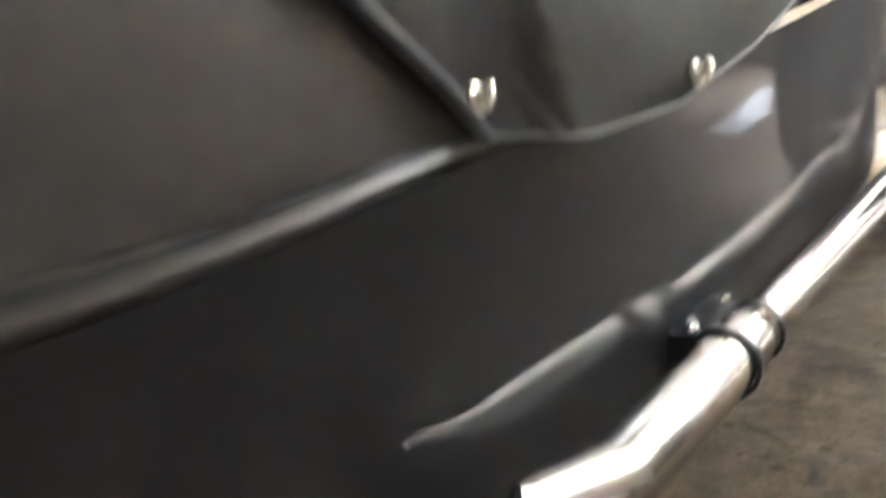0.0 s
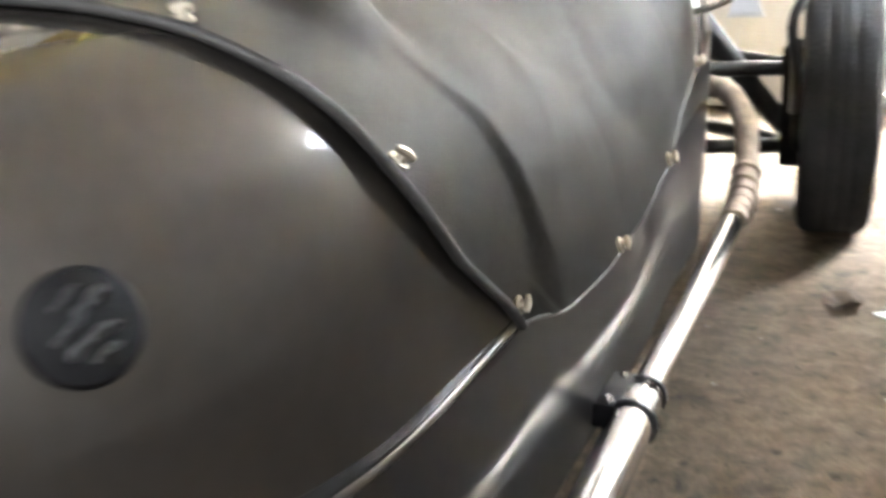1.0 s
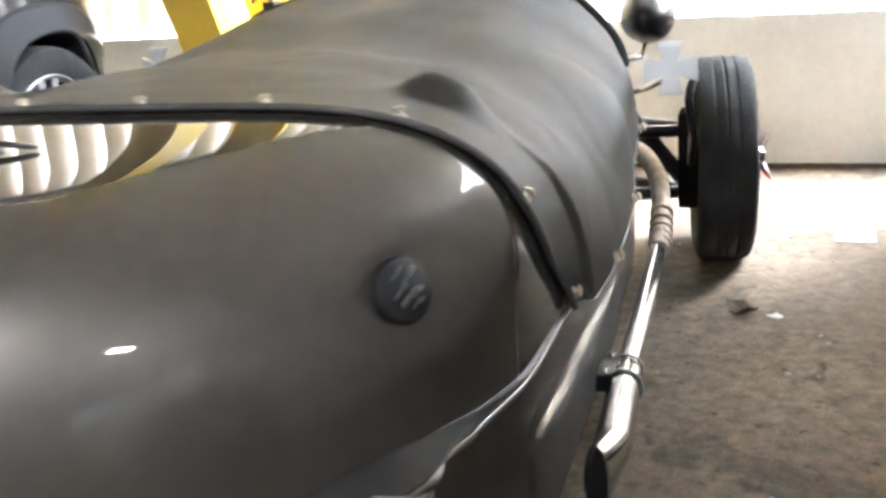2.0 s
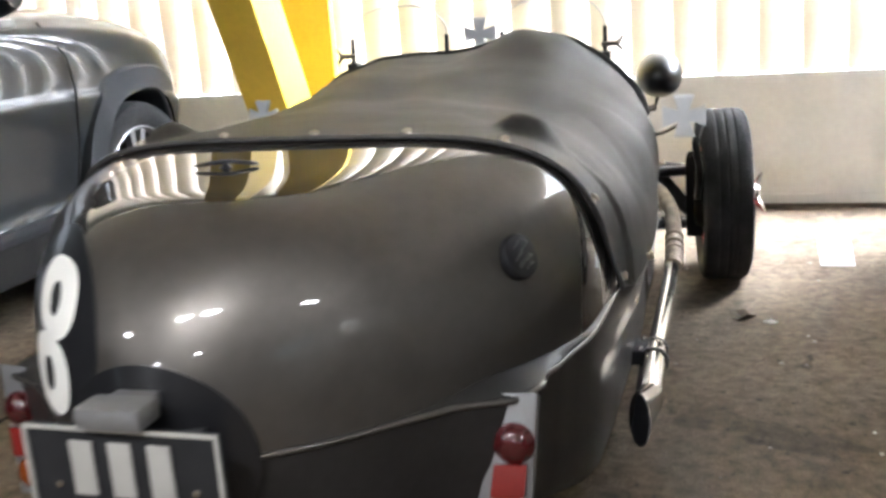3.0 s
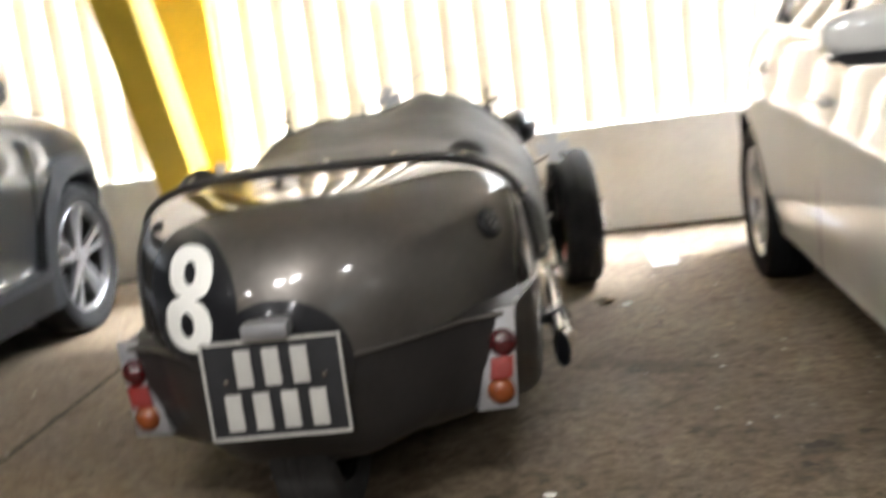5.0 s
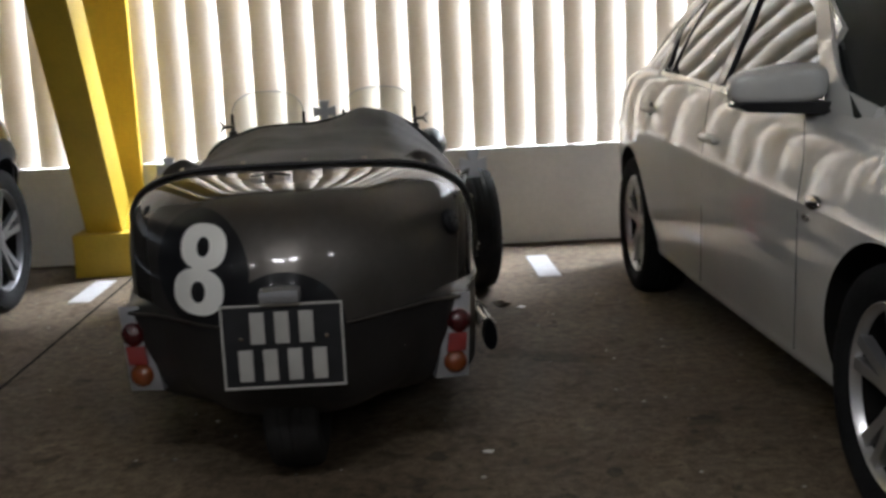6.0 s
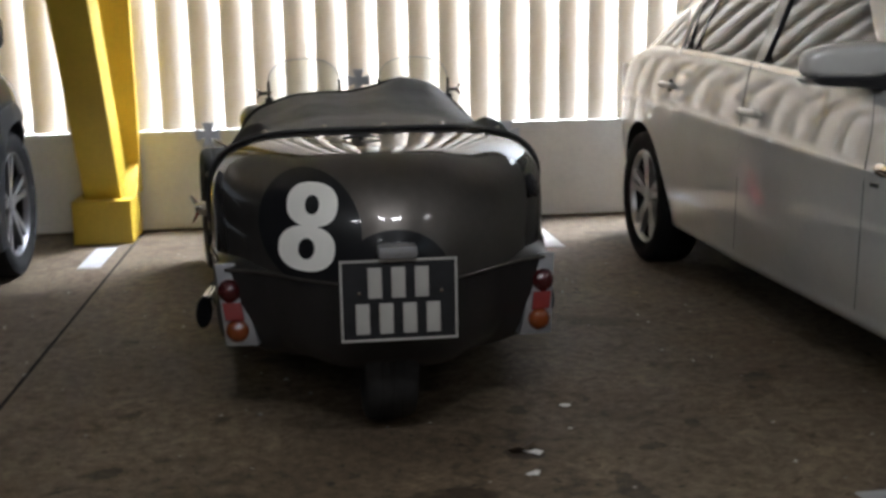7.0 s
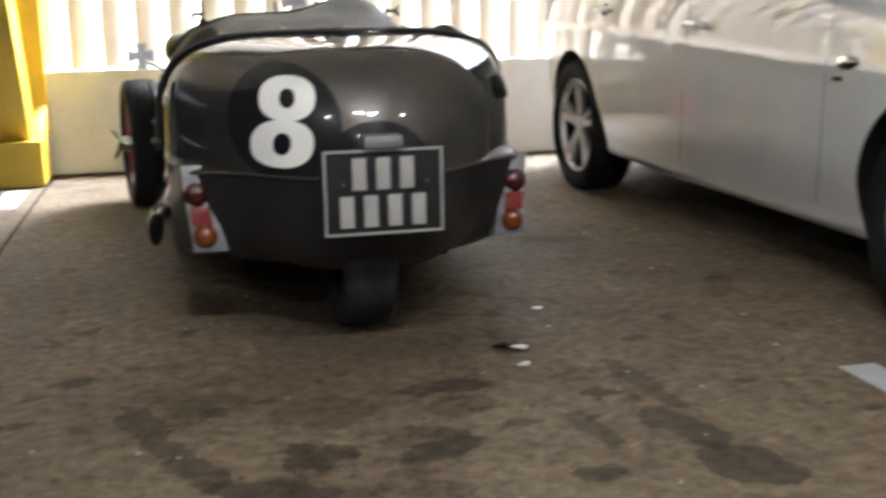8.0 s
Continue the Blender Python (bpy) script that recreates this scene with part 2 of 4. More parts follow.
    l(rag.outputs["Color"], shift2.inputs[0]), l(moved.outputs[0], shift2.inputs[2])
    moved = shift2
    oil_and_ellipse = None
    for cx, cy, half, wide, turn, dark in SPILLS_AND_ELLIPSE + [(x + 0.015, y + 0.015, 1.5 * r, r, 0, 0.50 if r < 0.04 else 0.68) for x, y, r in DRIPS]:
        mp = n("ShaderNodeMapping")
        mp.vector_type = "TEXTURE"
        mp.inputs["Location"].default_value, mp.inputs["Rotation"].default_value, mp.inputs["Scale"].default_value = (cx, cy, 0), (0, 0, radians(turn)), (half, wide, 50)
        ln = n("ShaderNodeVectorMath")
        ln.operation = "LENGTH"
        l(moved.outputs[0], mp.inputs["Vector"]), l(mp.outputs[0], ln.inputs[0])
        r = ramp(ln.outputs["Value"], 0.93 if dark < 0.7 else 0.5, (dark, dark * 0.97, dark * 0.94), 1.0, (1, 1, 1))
        oil_and_ellipse = mul(oil_and_ellipse, r) if oil_and_ellipse else r
    l(mul(mul(mul(mul(base, stains), spots), grit), oil_and_ellipse), b.inputs["Base Color"])
    rr = n("ShaderNodeMapRange")
    rr.inputs["To Min"].default_value, rr.inputs["To Max"].default_value = 0.62, 0.88
    b.inputs["Specular IOR Level"].default_value = 0.28
    l(noise_tex(3.2, 6), rr.inputs["Value"]), l(rr.outputs[0], b.inputs["Roughness"])
    bp = n("ShaderNodeBump")
    bp.inputs["Strength"].default_value, bp.inputs["Distance"].default_value = 0.25, 0.004
    l(noise_tex(90, 6), bp.inputs["Height"]), l(bp.outputs[0], b.inputs["Normal"])
    return m


CONCRETE = concrete()

# ---- building blocks ----


def mesh_of(name, bm, material, smooth=40):
    me = bpy.data.meshes.new(name)
    bmesh.ops.recalc_face_normals(bm, faces=bm.faces)
    bm.to_mesh(me)
    bm.free()
    if smooth:
        me.polygons.foreach_set("use_smooth", [True] * len(me.polygons))
        me.set_sharp_from_angle(angle=radians(smooth))
    me.materials.append(material)
    return me


def part(name, bm, material, parent=None, label="", smooth=40):
    """Links a bmesh as one mesh object, under a thing or a part."""
    ob = new(name, mesh_of(name, bm, material, smooth))
    ob.parent = parent
    return tagged(ob, label)


def thing(name, label, category, group="", kind=""):
    return tagged(new(name), label, category, group, kind)


def structure(name, bm, material, label, category, smooth=0):
    return tagged(part(name, bm, material, None, "", smooth), label, category, "", "structure")


def box(x0, x1, y0, y1, z0, z1, bevel=0.0, bm=None):
    bm = bm or bmesh.new()
    vs = [bm.verts.new((x, y, z)) for x in (x0, x1) for y in (y0, y1) for z in (z0, z1)]
    for f in ((0, 1, 3, 2), (4, 6, 7, 5), (0, 4, 5, 1), (2, 3, 7, 6), (0, 2, 6, 4), (1, 5, 7, 3)):
        bm.faces.new([vs[i] for i in f])
    if bevel:
        bmesh.ops.bevel(bm, geom=list(bm.edges), offset=bevel, segments=2, profile=0.7, affect="EDGES")
    return bm


def prism(pts, lo, hi, axis="y", bevel=0.0):
    """A plane outline pushed out along an axis."""
    bm = bmesh.new()
    put = {"y": lambda a, b, c: (a, c, b), "x": lambda a, b, c: (c, a, b), "z": lambda a, b, c: (a, b, c)}[axis]
    rings = [[bm.verts.new(put(a, b, c)) for a, b in pts] for c in (lo, hi)]
    n = len(pts)
    bm.faces.new(rings[0]), bm.faces.new(rings[1][::-1])
    for i in range(n):
        bm.faces.new((rings[0][i], rings[1][i], rings[1][(i + 1) % n], rings[0][(i + 1) % n]))
    if bevel:
        bmesh.ops.bevel(bm, geom=list(bm.edges), offset=bevel, segments=2, profile=0.7, affect="EDGES")
    return bm


def sheet(fn, nu, nv, wrap=False, bm=None):
    """A surface fn(u, v) on a grid of nu by nv."""
    bm = bm or bmesh.new()
    rows = [[bm.verts.new(fn(i / nu, j / nv)) for i in range(nu if wrap else nu + 1)] for j in range(nv + 1)]
    for j in range(nv):
        for i in range(nu):
            k = (i + 1) % nu if wrap else i + 1
            bm.faces.new((rows[j][i], rows[j][k], rows[j + 1][k], rows[j + 1][i]))
    return bm


def tube(points, radius, sides=12, bm=None, caps=True):
    """A round tube along points; radius may be a list, one for each point."""
    bm = bm or bmesh.new()
    pts = [Vector(p) for p in points]
    rad = radius if isinstance(radius, (list, tuple)) else [radius] * len(pts)
    up = Vector((0.31, 0.17, 0.93))
    rings = []
    for i, p in enumerate(pts):
        d = (pts[min(i + 1, len(pts) - 1)] - pts[max(i - 1, 0)]).normalized()
        a = d.cross(up).normalized()
        b = d.cross(a)
        rings.append([bm.verts.new(p + rad[i] * (a * math.cos(2 * math.pi * k / sides) + b * math.sin(2 * math.pi * k / sides))) for k in range(sides)])
    for r, s in zip(rings, rings[1:]):
        for k in range(sides):
            bm.faces.new((r[k], r[(k + 1) % sides], s[(k + 1) % sides], s[k]))
    if caps:
        bm.faces.new(rings[0]), bm.faces.new(rings[-1][::-1])
    return bm


def lathe(profile, origin, axis, sides=32, bm=None):
    """Turns (radius, height) pairs round an axis through origin."""
    bm = bm or bmesh.new()
    ax = Vector(axis).normalized()
    a = ax.orthogonal().normalized()
    b = ax.cross(a)
    o = Vector(origin)
    rings = []
    for r, h in profile:
        if r < 1e-5:
            rings.append([bm.verts.new(o + ax * h)])
        else:
            rings.append([bm.verts.new(o + ax * h + r * (a * math.cos(2 * math.pi * k / sides) + b * math.sin(2 * math.pi * k / sides))) for k in range(sides)])
    for r, s in zip(rings, rings[1:]):
        for k in range(sides):
            q = (k + 1) % sides
            f = [r[k % len(r)], r[q % len(r)], s[q % len(s)], s[k % len(s)]]
            f = list(dict.fromkeys(f))
            if len(f) > 2:
                bm.faces.new(f)
    return bm


def spline(points, n):
    """n + 1 points on a smooth curve through the given ones."""
    p = [Vector(q) for q in points]
    p = [2 * p[0] - p[1], *p, 2 * p[-1] - p[-2]]
    out = []
    for k in range(n + 1):
        t = k / n * (len(p) - 3)
        i = min(int(t), len(p) - 4)
        t -= i
        a, b, c, d = p[i:i + 4]
        out.append(0.5 * (2 * b + (c - a) * t + (2 * a - 5 * b + 4 * c - d) * t * t + (3 * b - a - 3 * c + d) * t ** 3))
    return out


def lerp(table, t):
    """Smooth reading of (t, value) pairs."""
    if t <= table[0][0]:
        return table[0][1]
    for (a, va), (b, vb) in zip(table, table[1:]):
        if t <= b:
            k = (t - a) / (b - a)
            k = k * k * (3 - 2 * k)
            return va + (vb - va) * k
    return table[-1][1]


def line(table, t):
    return float(np.interp(t, [a for a, _ in table], [b for _, b in table]))


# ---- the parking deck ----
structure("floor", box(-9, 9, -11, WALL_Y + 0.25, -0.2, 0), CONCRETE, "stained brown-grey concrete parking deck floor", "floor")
structure("ceiling", box(-9, 9, -11, WALL_Y + 0.25, 3.10, 3.30), CEIL, "plain painted concrete ceiling over the deck", "ceiling")
structure("wall_north", box(-9, 9, WALL_Y, WALL_Y + 0.16, 0, 0.598, 0.006), PARAPET, "white-painted concrete parapet with scuffs and dirt at its foot", "wall")


def open_wall(name, x0, x1, openings):
    """Side wall with long openings to daylight, given as stretches along y."""
    bm = bmesh.new()
    box(x0, x1, -11, WALL_Y + 0.25, 0, 1.0, 0, bm), box(x0, x1, -11, WALL_Y + 0.25, 2.4, 3.10, 0, bm)
    edges = [-11] + [y for stretch in openings for y in stretch] + [WALL_Y + 0.25]
    for y0, y1 in zip(edges[::2], edges[1::2]):
        box(x0, x1, y0, y1, 1.0, 2.4, 0, bm)
    structure(name, bm, CEIL, "painted side wall with long openings to daylight", "wall")


open_wall("wall_east", 9, 9.2, [(-10.2, -5.4)]), open_wall("wall_west", -9.2, -9, [(-7.6, -4.4), (-3.4, -0.2)])
structure("wall_south", box(-9, 9, -11.2, -11, 0, 3.10), CEIL, "plain painted wall at the far side of the deck", "wall")
structure("beam_north", box(-9, 9, WALL_Y, WALL_Y + 0.2, 2.9, 3.10), CEIL, "concrete edge beam over the louvre screen", "beam")

# louvre screen: tall curved blades above the parapet
PITCH = 0.1855
screen = tagged(new("louvre_screen"), "tall pale vertical louvre blades letting in daylight above the parapet", "louvre screen", "", "structure")


def blade_mesh():
    def arc(t):
        return 0.02 + 0.222 * t, 0.130 * (t ** 1.9)
    bm = bmesh.new()
    n = 10
    front = [arc(i / n) for i in range(n + 1)]
    rings = []
    for z in (0.60, 2.90):
        rings.append([bm.verts.new((x, y, z)) for x, y in front] + [bm.verts.new((x - 0.004, y + 0.012, z)) for x, y in reversed(front)])
    m = len(rings[0])
    for k in range(m):
        bm.faces.new((rings[0][k], rings[0][(k + 1) % m], rings[1][(k + 1) % m], rings[1][k]))
    bm.faces.new(rings[0]), bm.faces.new(rings[1][::-1])
    return mesh_of("louvre_blade", bm, BLADE, 50)


BLADE_MESH = blade_mesh()
for i in range(-46, 47):
    ob = new("louvre_blade", BLADE_MESH)
    ob.location = (0.012 + i * PITCH, WALL_Y + 0.03, 0)
    ob.parent = screen

# worn skirting line at the foot of the parapet
structure("skirting", box(-9, 9, WALL_Y - 0.006, WALL_Y - 0.0005, 0.0, 0.055, 0.002), PARAPET, "low painted skirting with dirt along the wall's foot", "skirting")
structure("dirt_line", box(-9, 9, WALL_Y - 0.016, WALL_Y - 0.0065, 0.0005, 0.012, 0.002), DIRT, "brown dirt gathered along the wall's foot", "dirt")

# yellow column: raking strut and web on a plinth, pilaster at the wall
col = tagged(new("column"), "yellow-painted concrete buttress column with a raking strut on a plinth", "column", "", "structure")
part("plinth", box(-1.560, -1.232, 3.455, WALL_Y - 0.003, 0, 0.247, 0.008), YELLOW, col)
part("raking_strut", prism([(3.538, 0.245), (3.825, 0.245), (2.40, 3.10), (2.113, 3.10)], -1.502, -1.295, "x", 0.008), YELLOW, col)
part("pilaster", box(-1.56, -1.215, 3.778, WALL_Y - 0.003, 0.2475, 3.10, 0.006), YELLOW, col)
part("haunch", prism([(3.58, 0.2475), (3.776, 0.2475), (3.776, 0.42)], -1.294, -1.224, "x", 0.003), YELLOW, col)

# slab joint and bay markings
structure("slab_joint", box(-1.232, -1.218, -6, WALL_Y, -0.002, 0.0012), JOINT, "dark sealed joint between the floor slabs", "joint")
for x0, x1, y0, y1 in ((1.012, 1.130, 2.84, 3.44), (-1.413, -1.300, 2.79, 3.33), (1.10, 1.202, -0.93, -0.38)):
    tagged(part("bay_marking", box(x0, x1, y0, y1, 0.0005, 0.003), LINE, None, "", 0), "short worn white painted bay marking on the floor", "bay marking", "bay markings")

# ceiling luminaires: small boxes with a glowing cover
for x, y in LUMINAIRES:
    t = thing("ceiling_light", "small suspended boxed luminaire with a warm glowing cover", "ceiling light", "ceiling lights")
    part("housing", box(x - 0.26, x + 0.26, y - 0.13, y + 0.13, 2.45, 2.53, 0.01), WHITE, t)
    for dx in (-0.20, 0.20):
        part("hanger", tube([(x + dx, y, 2.52), (x + dx, y, 3.10)], 0.004, 8), ALU, t)
    part("cover", box(x - 0.23, x + 0.23, y - 0.10, y + 0.10, 2.425, 2.449, 0.006), LAMP_GLOW, t)

# ---- the three-wheeler ----
TAIL_Y, ZC = 0.058, 0.485
trike = thing("three_wheeler", "dark bronze-grey three-wheeled sports car under a grey tonneau cover", "three-wheeler")

HALF = [(0.728, 0.541), (1.0, 0.547), (1.5, 0.552), (1.95, 0.525), (2.35, 0.44), (2.75, 0.32)]


def plan_width(y):
    if y < 0.728:
        u = max(0.0, (y - TAIL_Y) / 0.67)
        return 0.541 * (1 - (1 - min(u, 1)) ** 1.575) ** (1 / 1.575)
    return lerp(HALF, y)


def half_width(y):
    """The plan's outline, eased where the tail's curve runs out into the straight flank."""
    if not 0.5 < y < 0.95:
        return plan_width(y)
    k = min(1, (y - 0.5) / 0.12, (0.95 - y) / 0.08)
    return plan_width(y) * (1 - k) + k * sum(plan_width(y + d) for d in (-0.08, -0.05, -0.025, 0, 0.025, 0.05, 0.08)) / 7


def half_low(y):
    """The lower body: fuller at the corners, where the lamps stand, and a little tucked in along the flank."""
    return half_width(y) + lerp([(0.24, 0.0), (0.32, 0.012), (0.375, 0.070), (0.43, 0.058), (0.50, 0.021), (0.62, 0.004)], y) - lerp([(0.70, 0.0), (1.65, 0.019), (2.4, 0.003)], y)


def rise(y):
    u = y - TAIL_Y
    v = min(u, 0.62)
    h = (0.318 + 0.066 * v) * (1 - (1 - min(max(u, 0) / 0.29, 1)) ** 2.2) ** (1 / 2.2)
    return h if y < 0.74 else lerp([(0.74, 0.354), (0.88, 0.334), (0.98, 0.232), (1.1, 0.112), (1.6, 0.132), (1.82, 0.252), (1.95, 0.397), (2.3, 0.357), (2.75, 0.252)], y)


def drop(y):
    u = y - TAIL_Y
    return (0.283 + 0.068 * min(1, max(0, (y - 0.5) / 0.3))) * (1 - (1 - min(max(u, 0) / 0.20, 1)) ** 2.6) ** (1 / 2.6)


def low_power(y):
    return lerp([(0.3, 4.0), (0.7, 14.0)], y)


def power(y):
    return 2.3 + 1.6 * min(max(y - TAIL_Y, 0) / 0.62, 1) + lerp([(0.36, 0.0), (0.70, 0.66), (0.90, -0.7), (1.6, -0.3)], y) if y < 1.6 else lerp([(1.6, 3.6), (2.0, 3.0), (2.75, 2.4)], y)


def on_section(a, y, grow=0.0):
    """Point of the body's skin at angle a (0 at the side, 90 degrees at the top) and station y."""
    n = power(y) if math.sin(a) >= 0 else low_power(y)
    c, s = math.cos(a), math.sin(a)
    h, w = (rise(y), half_width(y)) if s >= 0 else (drop(y), half_low(y) * (1 - line([(0.42, 0.08), (0.70, 0.016)], y) * abs(s) ** (2 / n)))
    return (math.copysign(abs(c) ** (2 / n), c) * (w + grow), y, ZC + math.copysign(abs(s) ** (2 / n), s) * (h + grow))


def skin_y(x, z):
    """Station at which the tail's skin passes through (x, z)."""
    lo, hi = TAIL_Y + 1e-4, 1.0
    for _ in range(40):
        y = (lo + hi) / 2
        up = z >= ZC
        n = power(y) if up else low_power(y)
        h = rise(y) if up else drop(y)
        inside = (abs(x) / max(half_width(y) if up else half_low(y), 1e-6)) ** n + (abs(z - ZC) / max(h, 1e-6)) ** n < 1
        lo, hi = (lo, y) if inside else (y, hi)
    return (lo + hi) / 2


def skin_point(x, z, off=0.0):
    """Point of the tail's skin over (x, z), pushed out along the normal."""
    e = 0.004
    p = Vector((x, skin_y(x, z), z))
    dx = Vector((2 * e, skin_y(x + e, z) - skin_y(x - e, z), 0))
    dz = Vector((0, skin_y(x, z + e) - skin_y(x, z - e), 2 * e))
    nrm = dx.cross(dz).normalized()
    if nrm.y > 0:
        nrm = -nrm
    return p + nrm * off


STATIONS = [TAIL_Y + 0.62 * (k / 26) ** 2 for k in range(1, 27)] + [0.70 + 0.02 * k for k in range(15)] + [1.0 + 0.1 * k for k in range(18)]


def shell(a0, a1, y_end, na):
    """A closed strip of the body's skin between two angles."""
    ys = [y for y in STATIONS if y <= y_end]
    bm = bmesh.new()
    rows = [[bm.verts.new(on_section(a0 + (a1 - a0) * i / na, y)) for i in range(na + 1)] for y in ys]
    for r, s in zip(rows, rows[1:]):
        for i in range(na):
            bm.faces.new((r[i], r[i + 1], s[i + 1], s[i]))
    bm.faces.new(rows[0])
    return bm


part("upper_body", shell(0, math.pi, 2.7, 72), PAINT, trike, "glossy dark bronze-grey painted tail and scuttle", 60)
part("lower_body", shell(-math.pi, -1e-9, 2.7, 96), SHADED_PAINT, trike, "bronze-grey lower body panel with its shade put into the paint colour", 60)
part("floor_pan", box(-0.33, 0.33, 0.66, 2.6, 0.125, 0.20, 0.01), DARK, trike, "black underside of the body")

for s in (1, -1):
    bm = bmesh.new()
    rows = []
    for y in STATIONS:
        if y <= 1.0:
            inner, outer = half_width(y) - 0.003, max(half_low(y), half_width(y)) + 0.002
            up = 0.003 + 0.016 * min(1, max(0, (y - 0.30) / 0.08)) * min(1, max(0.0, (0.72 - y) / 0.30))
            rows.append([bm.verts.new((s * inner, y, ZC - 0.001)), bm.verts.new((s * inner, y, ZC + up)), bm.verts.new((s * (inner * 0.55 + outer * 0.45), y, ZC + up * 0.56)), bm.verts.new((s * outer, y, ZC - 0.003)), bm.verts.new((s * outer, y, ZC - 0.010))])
    for p, q in zip(rows, rows[1:]):
        for i in range(5):
            bm.faces.new((p[i], p[(i + 1) % 5], q[(i + 1) % 5], q[i]))
    part("waist_ledge", bm, LEDGE_SHADE_PAINT, trike, "painted ledge along the waist with its shade in the colour")

# moulding round the waist
for s in (1, -1):
    pts = []
    for k in range(61):
        x_or_y = k / 60
        y = TAIL_Y + 0.001 + (1.02 - TAIL_Y) * x_or_y ** 1.8
        pts.append((s * (max(half_low(y), half_width(y)) - 0.001), y, ZC - 0.006 - 0.006 * math.sin(math.pi * min(1, max(0, (y - 0.30) / 0.70)))))
    part("waist_moulding", tube(pts, [0.0052 + 0.0012 * min(1, max(0, (p[1] - 0.25) / 0.2)) for p in pts], 12), PAINT, trike, "raised half-round waist moulding")


def disc_on_tail(name, cx, cz, rx, rz, material, off, parent, label="", hole=0.0, rings=8, sides=48, slant=0.0):
    bm = bmesh.new()

    def ring(k, o):
        r = hole + (1 - hole) * k / rings
        out = []
        for i in range(sides):
            a = 2 * math.pi * i / sides
            z = cz + rz * r * math.sin(a)
            out.append(bm.verts.new(skin_point(cx + rx * r * math.cos(a) + slant * (z - cz), z, o)))
        return out
    rs = [ring(k, off) for k in range(0 if hole else 1, rings + 1)] + [ring(rings, -0.002)]
    if hole:
        rs.insert(0, ring(0, -0.002))
    for r, q in zip(rs, rs[1:]):
        for i in range(sides):
            bm.faces.new((r[i], r[(i + 1) % sides], q[(i + 1) % sides], q[i]))
    if not hole:
        bm.faces.new(rs[0])
    return part(name, bm, material, parent, label)


roundel = disc_on_tail("roundel", -0.226, 0.622, 0.142, 0.158, BLACK_GLOSS, 0.0015, trike, "black racing roundel with a white figure 8")


def numeral_eight(parent):
    """Two joined loops, the upper one smaller, leaning a little."""
    bm = bmesh.new()
    for cx, cz, rx, rz, ix, iz, off in ((-0.2135, 0.686, 0.069, 0.058, 0.019, 0.025, 0.0032), (-0.2335, 0.568, 0.077, 0.063, 0.022, 0.029, 0.0036)):
        sides, steps = 56, 6
        rows = []
        for k in range(steps + 1):
            t = k / steps
            row = []
            for i in range(sides):
                a = 2 * math.pi * i / sides
                ex, ez = ix + (rx - ix) * t, iz + (rz - iz) * t
                # squarer outline outside than inside
                q = 0.86 if k > 2 else 0.95
                c, s = math.copysign(abs(math.cos(a)) ** q, math.cos(a)), math.copysign(abs(math.sin(a)) ** q, math.sin(a))
                z = cz + ez * s
                row.append(bm.verts.new(skin_point(cx + ex * c + 0.12 * (z - cz), z, off)))
            rows.append(row)
        for r, q in zip(rows, rows[1:]):
            for i in range(sides):
                bm.faces.new((r[i], r[(i + 1) % sides], q[(i + 1) % sides], q[i]))
    return part("numeral", bm, WHITE, parent, "white figure 8")


numeral_eight(roundel)

# number plate on a black round backing, with its lamp
disc_on_tail("plate_backing", 0.003, 0.482, 0.150, 0.146, BLACK_GLOSS, 0.010, trike, "black round backing panel behind the number plate")
plate = part("number_plate", box(-0.152, 0.158, 0.0, 0.010, 0.346, 0.566, 0.003), PLATE_BLACK, trike, "black number plate with a silver rim and silver characters as bars")
part("plate_bracket", box(-0.09, 0.096, 0.010, 0.09, 0.38, 0.54, 0.006), BLACK_GLOSS, trike, "black plate bracket")
for x0, x1, z0, z1 in ((-0.152, 0.158, 0.560, 0.566), (-0.152, 0.158, 0.346, 0.352), (-0.152, -0.146, 0.3525, 0.5595), (0.152, 0.158, 0.3525, 0.5595)):
    part("plate_rim", box(x0, x1, -0.004, 0.001, z0, z1, 0.0012), PLATE_SILVER, plate, "raised silver plate rim")
for k in range(3):
    x = -0.078 + 0.062 * k
    part("character_bar", box(x, x + 0.036, -0.003, 0.001, 0.463, 0.545, 0.0012), PLATE_SILVER, plate)
for k in range(4):
    x = -0.112 + 0.0625 * k
    part("character_bar", box(x, x + 0.036, -0.003, 0.001, 0.366, 0.448, 0.0012), PLATE_SILVER, plate)
for x in (-0.102, 0.115):
    part("bolt", lathe([(0, -0.006), (0.005, -0.005), (0.006, 0.001)], (x, 0.0, 0.478), (0, 1, 0), 10), CHROME, plate)
part("plate_lamp", box(-0.050, 0.053, -0.022, 0.038, 0.569, 0.603, 0.013), ALU, trike, "chrome number plate lamp")
part("lamp_hood", box(-0.034, 0.037, 0.030, 0.085, 0.572, 0.598, 0.010), ALU, trike, "aluminium hood of the plate lamp")


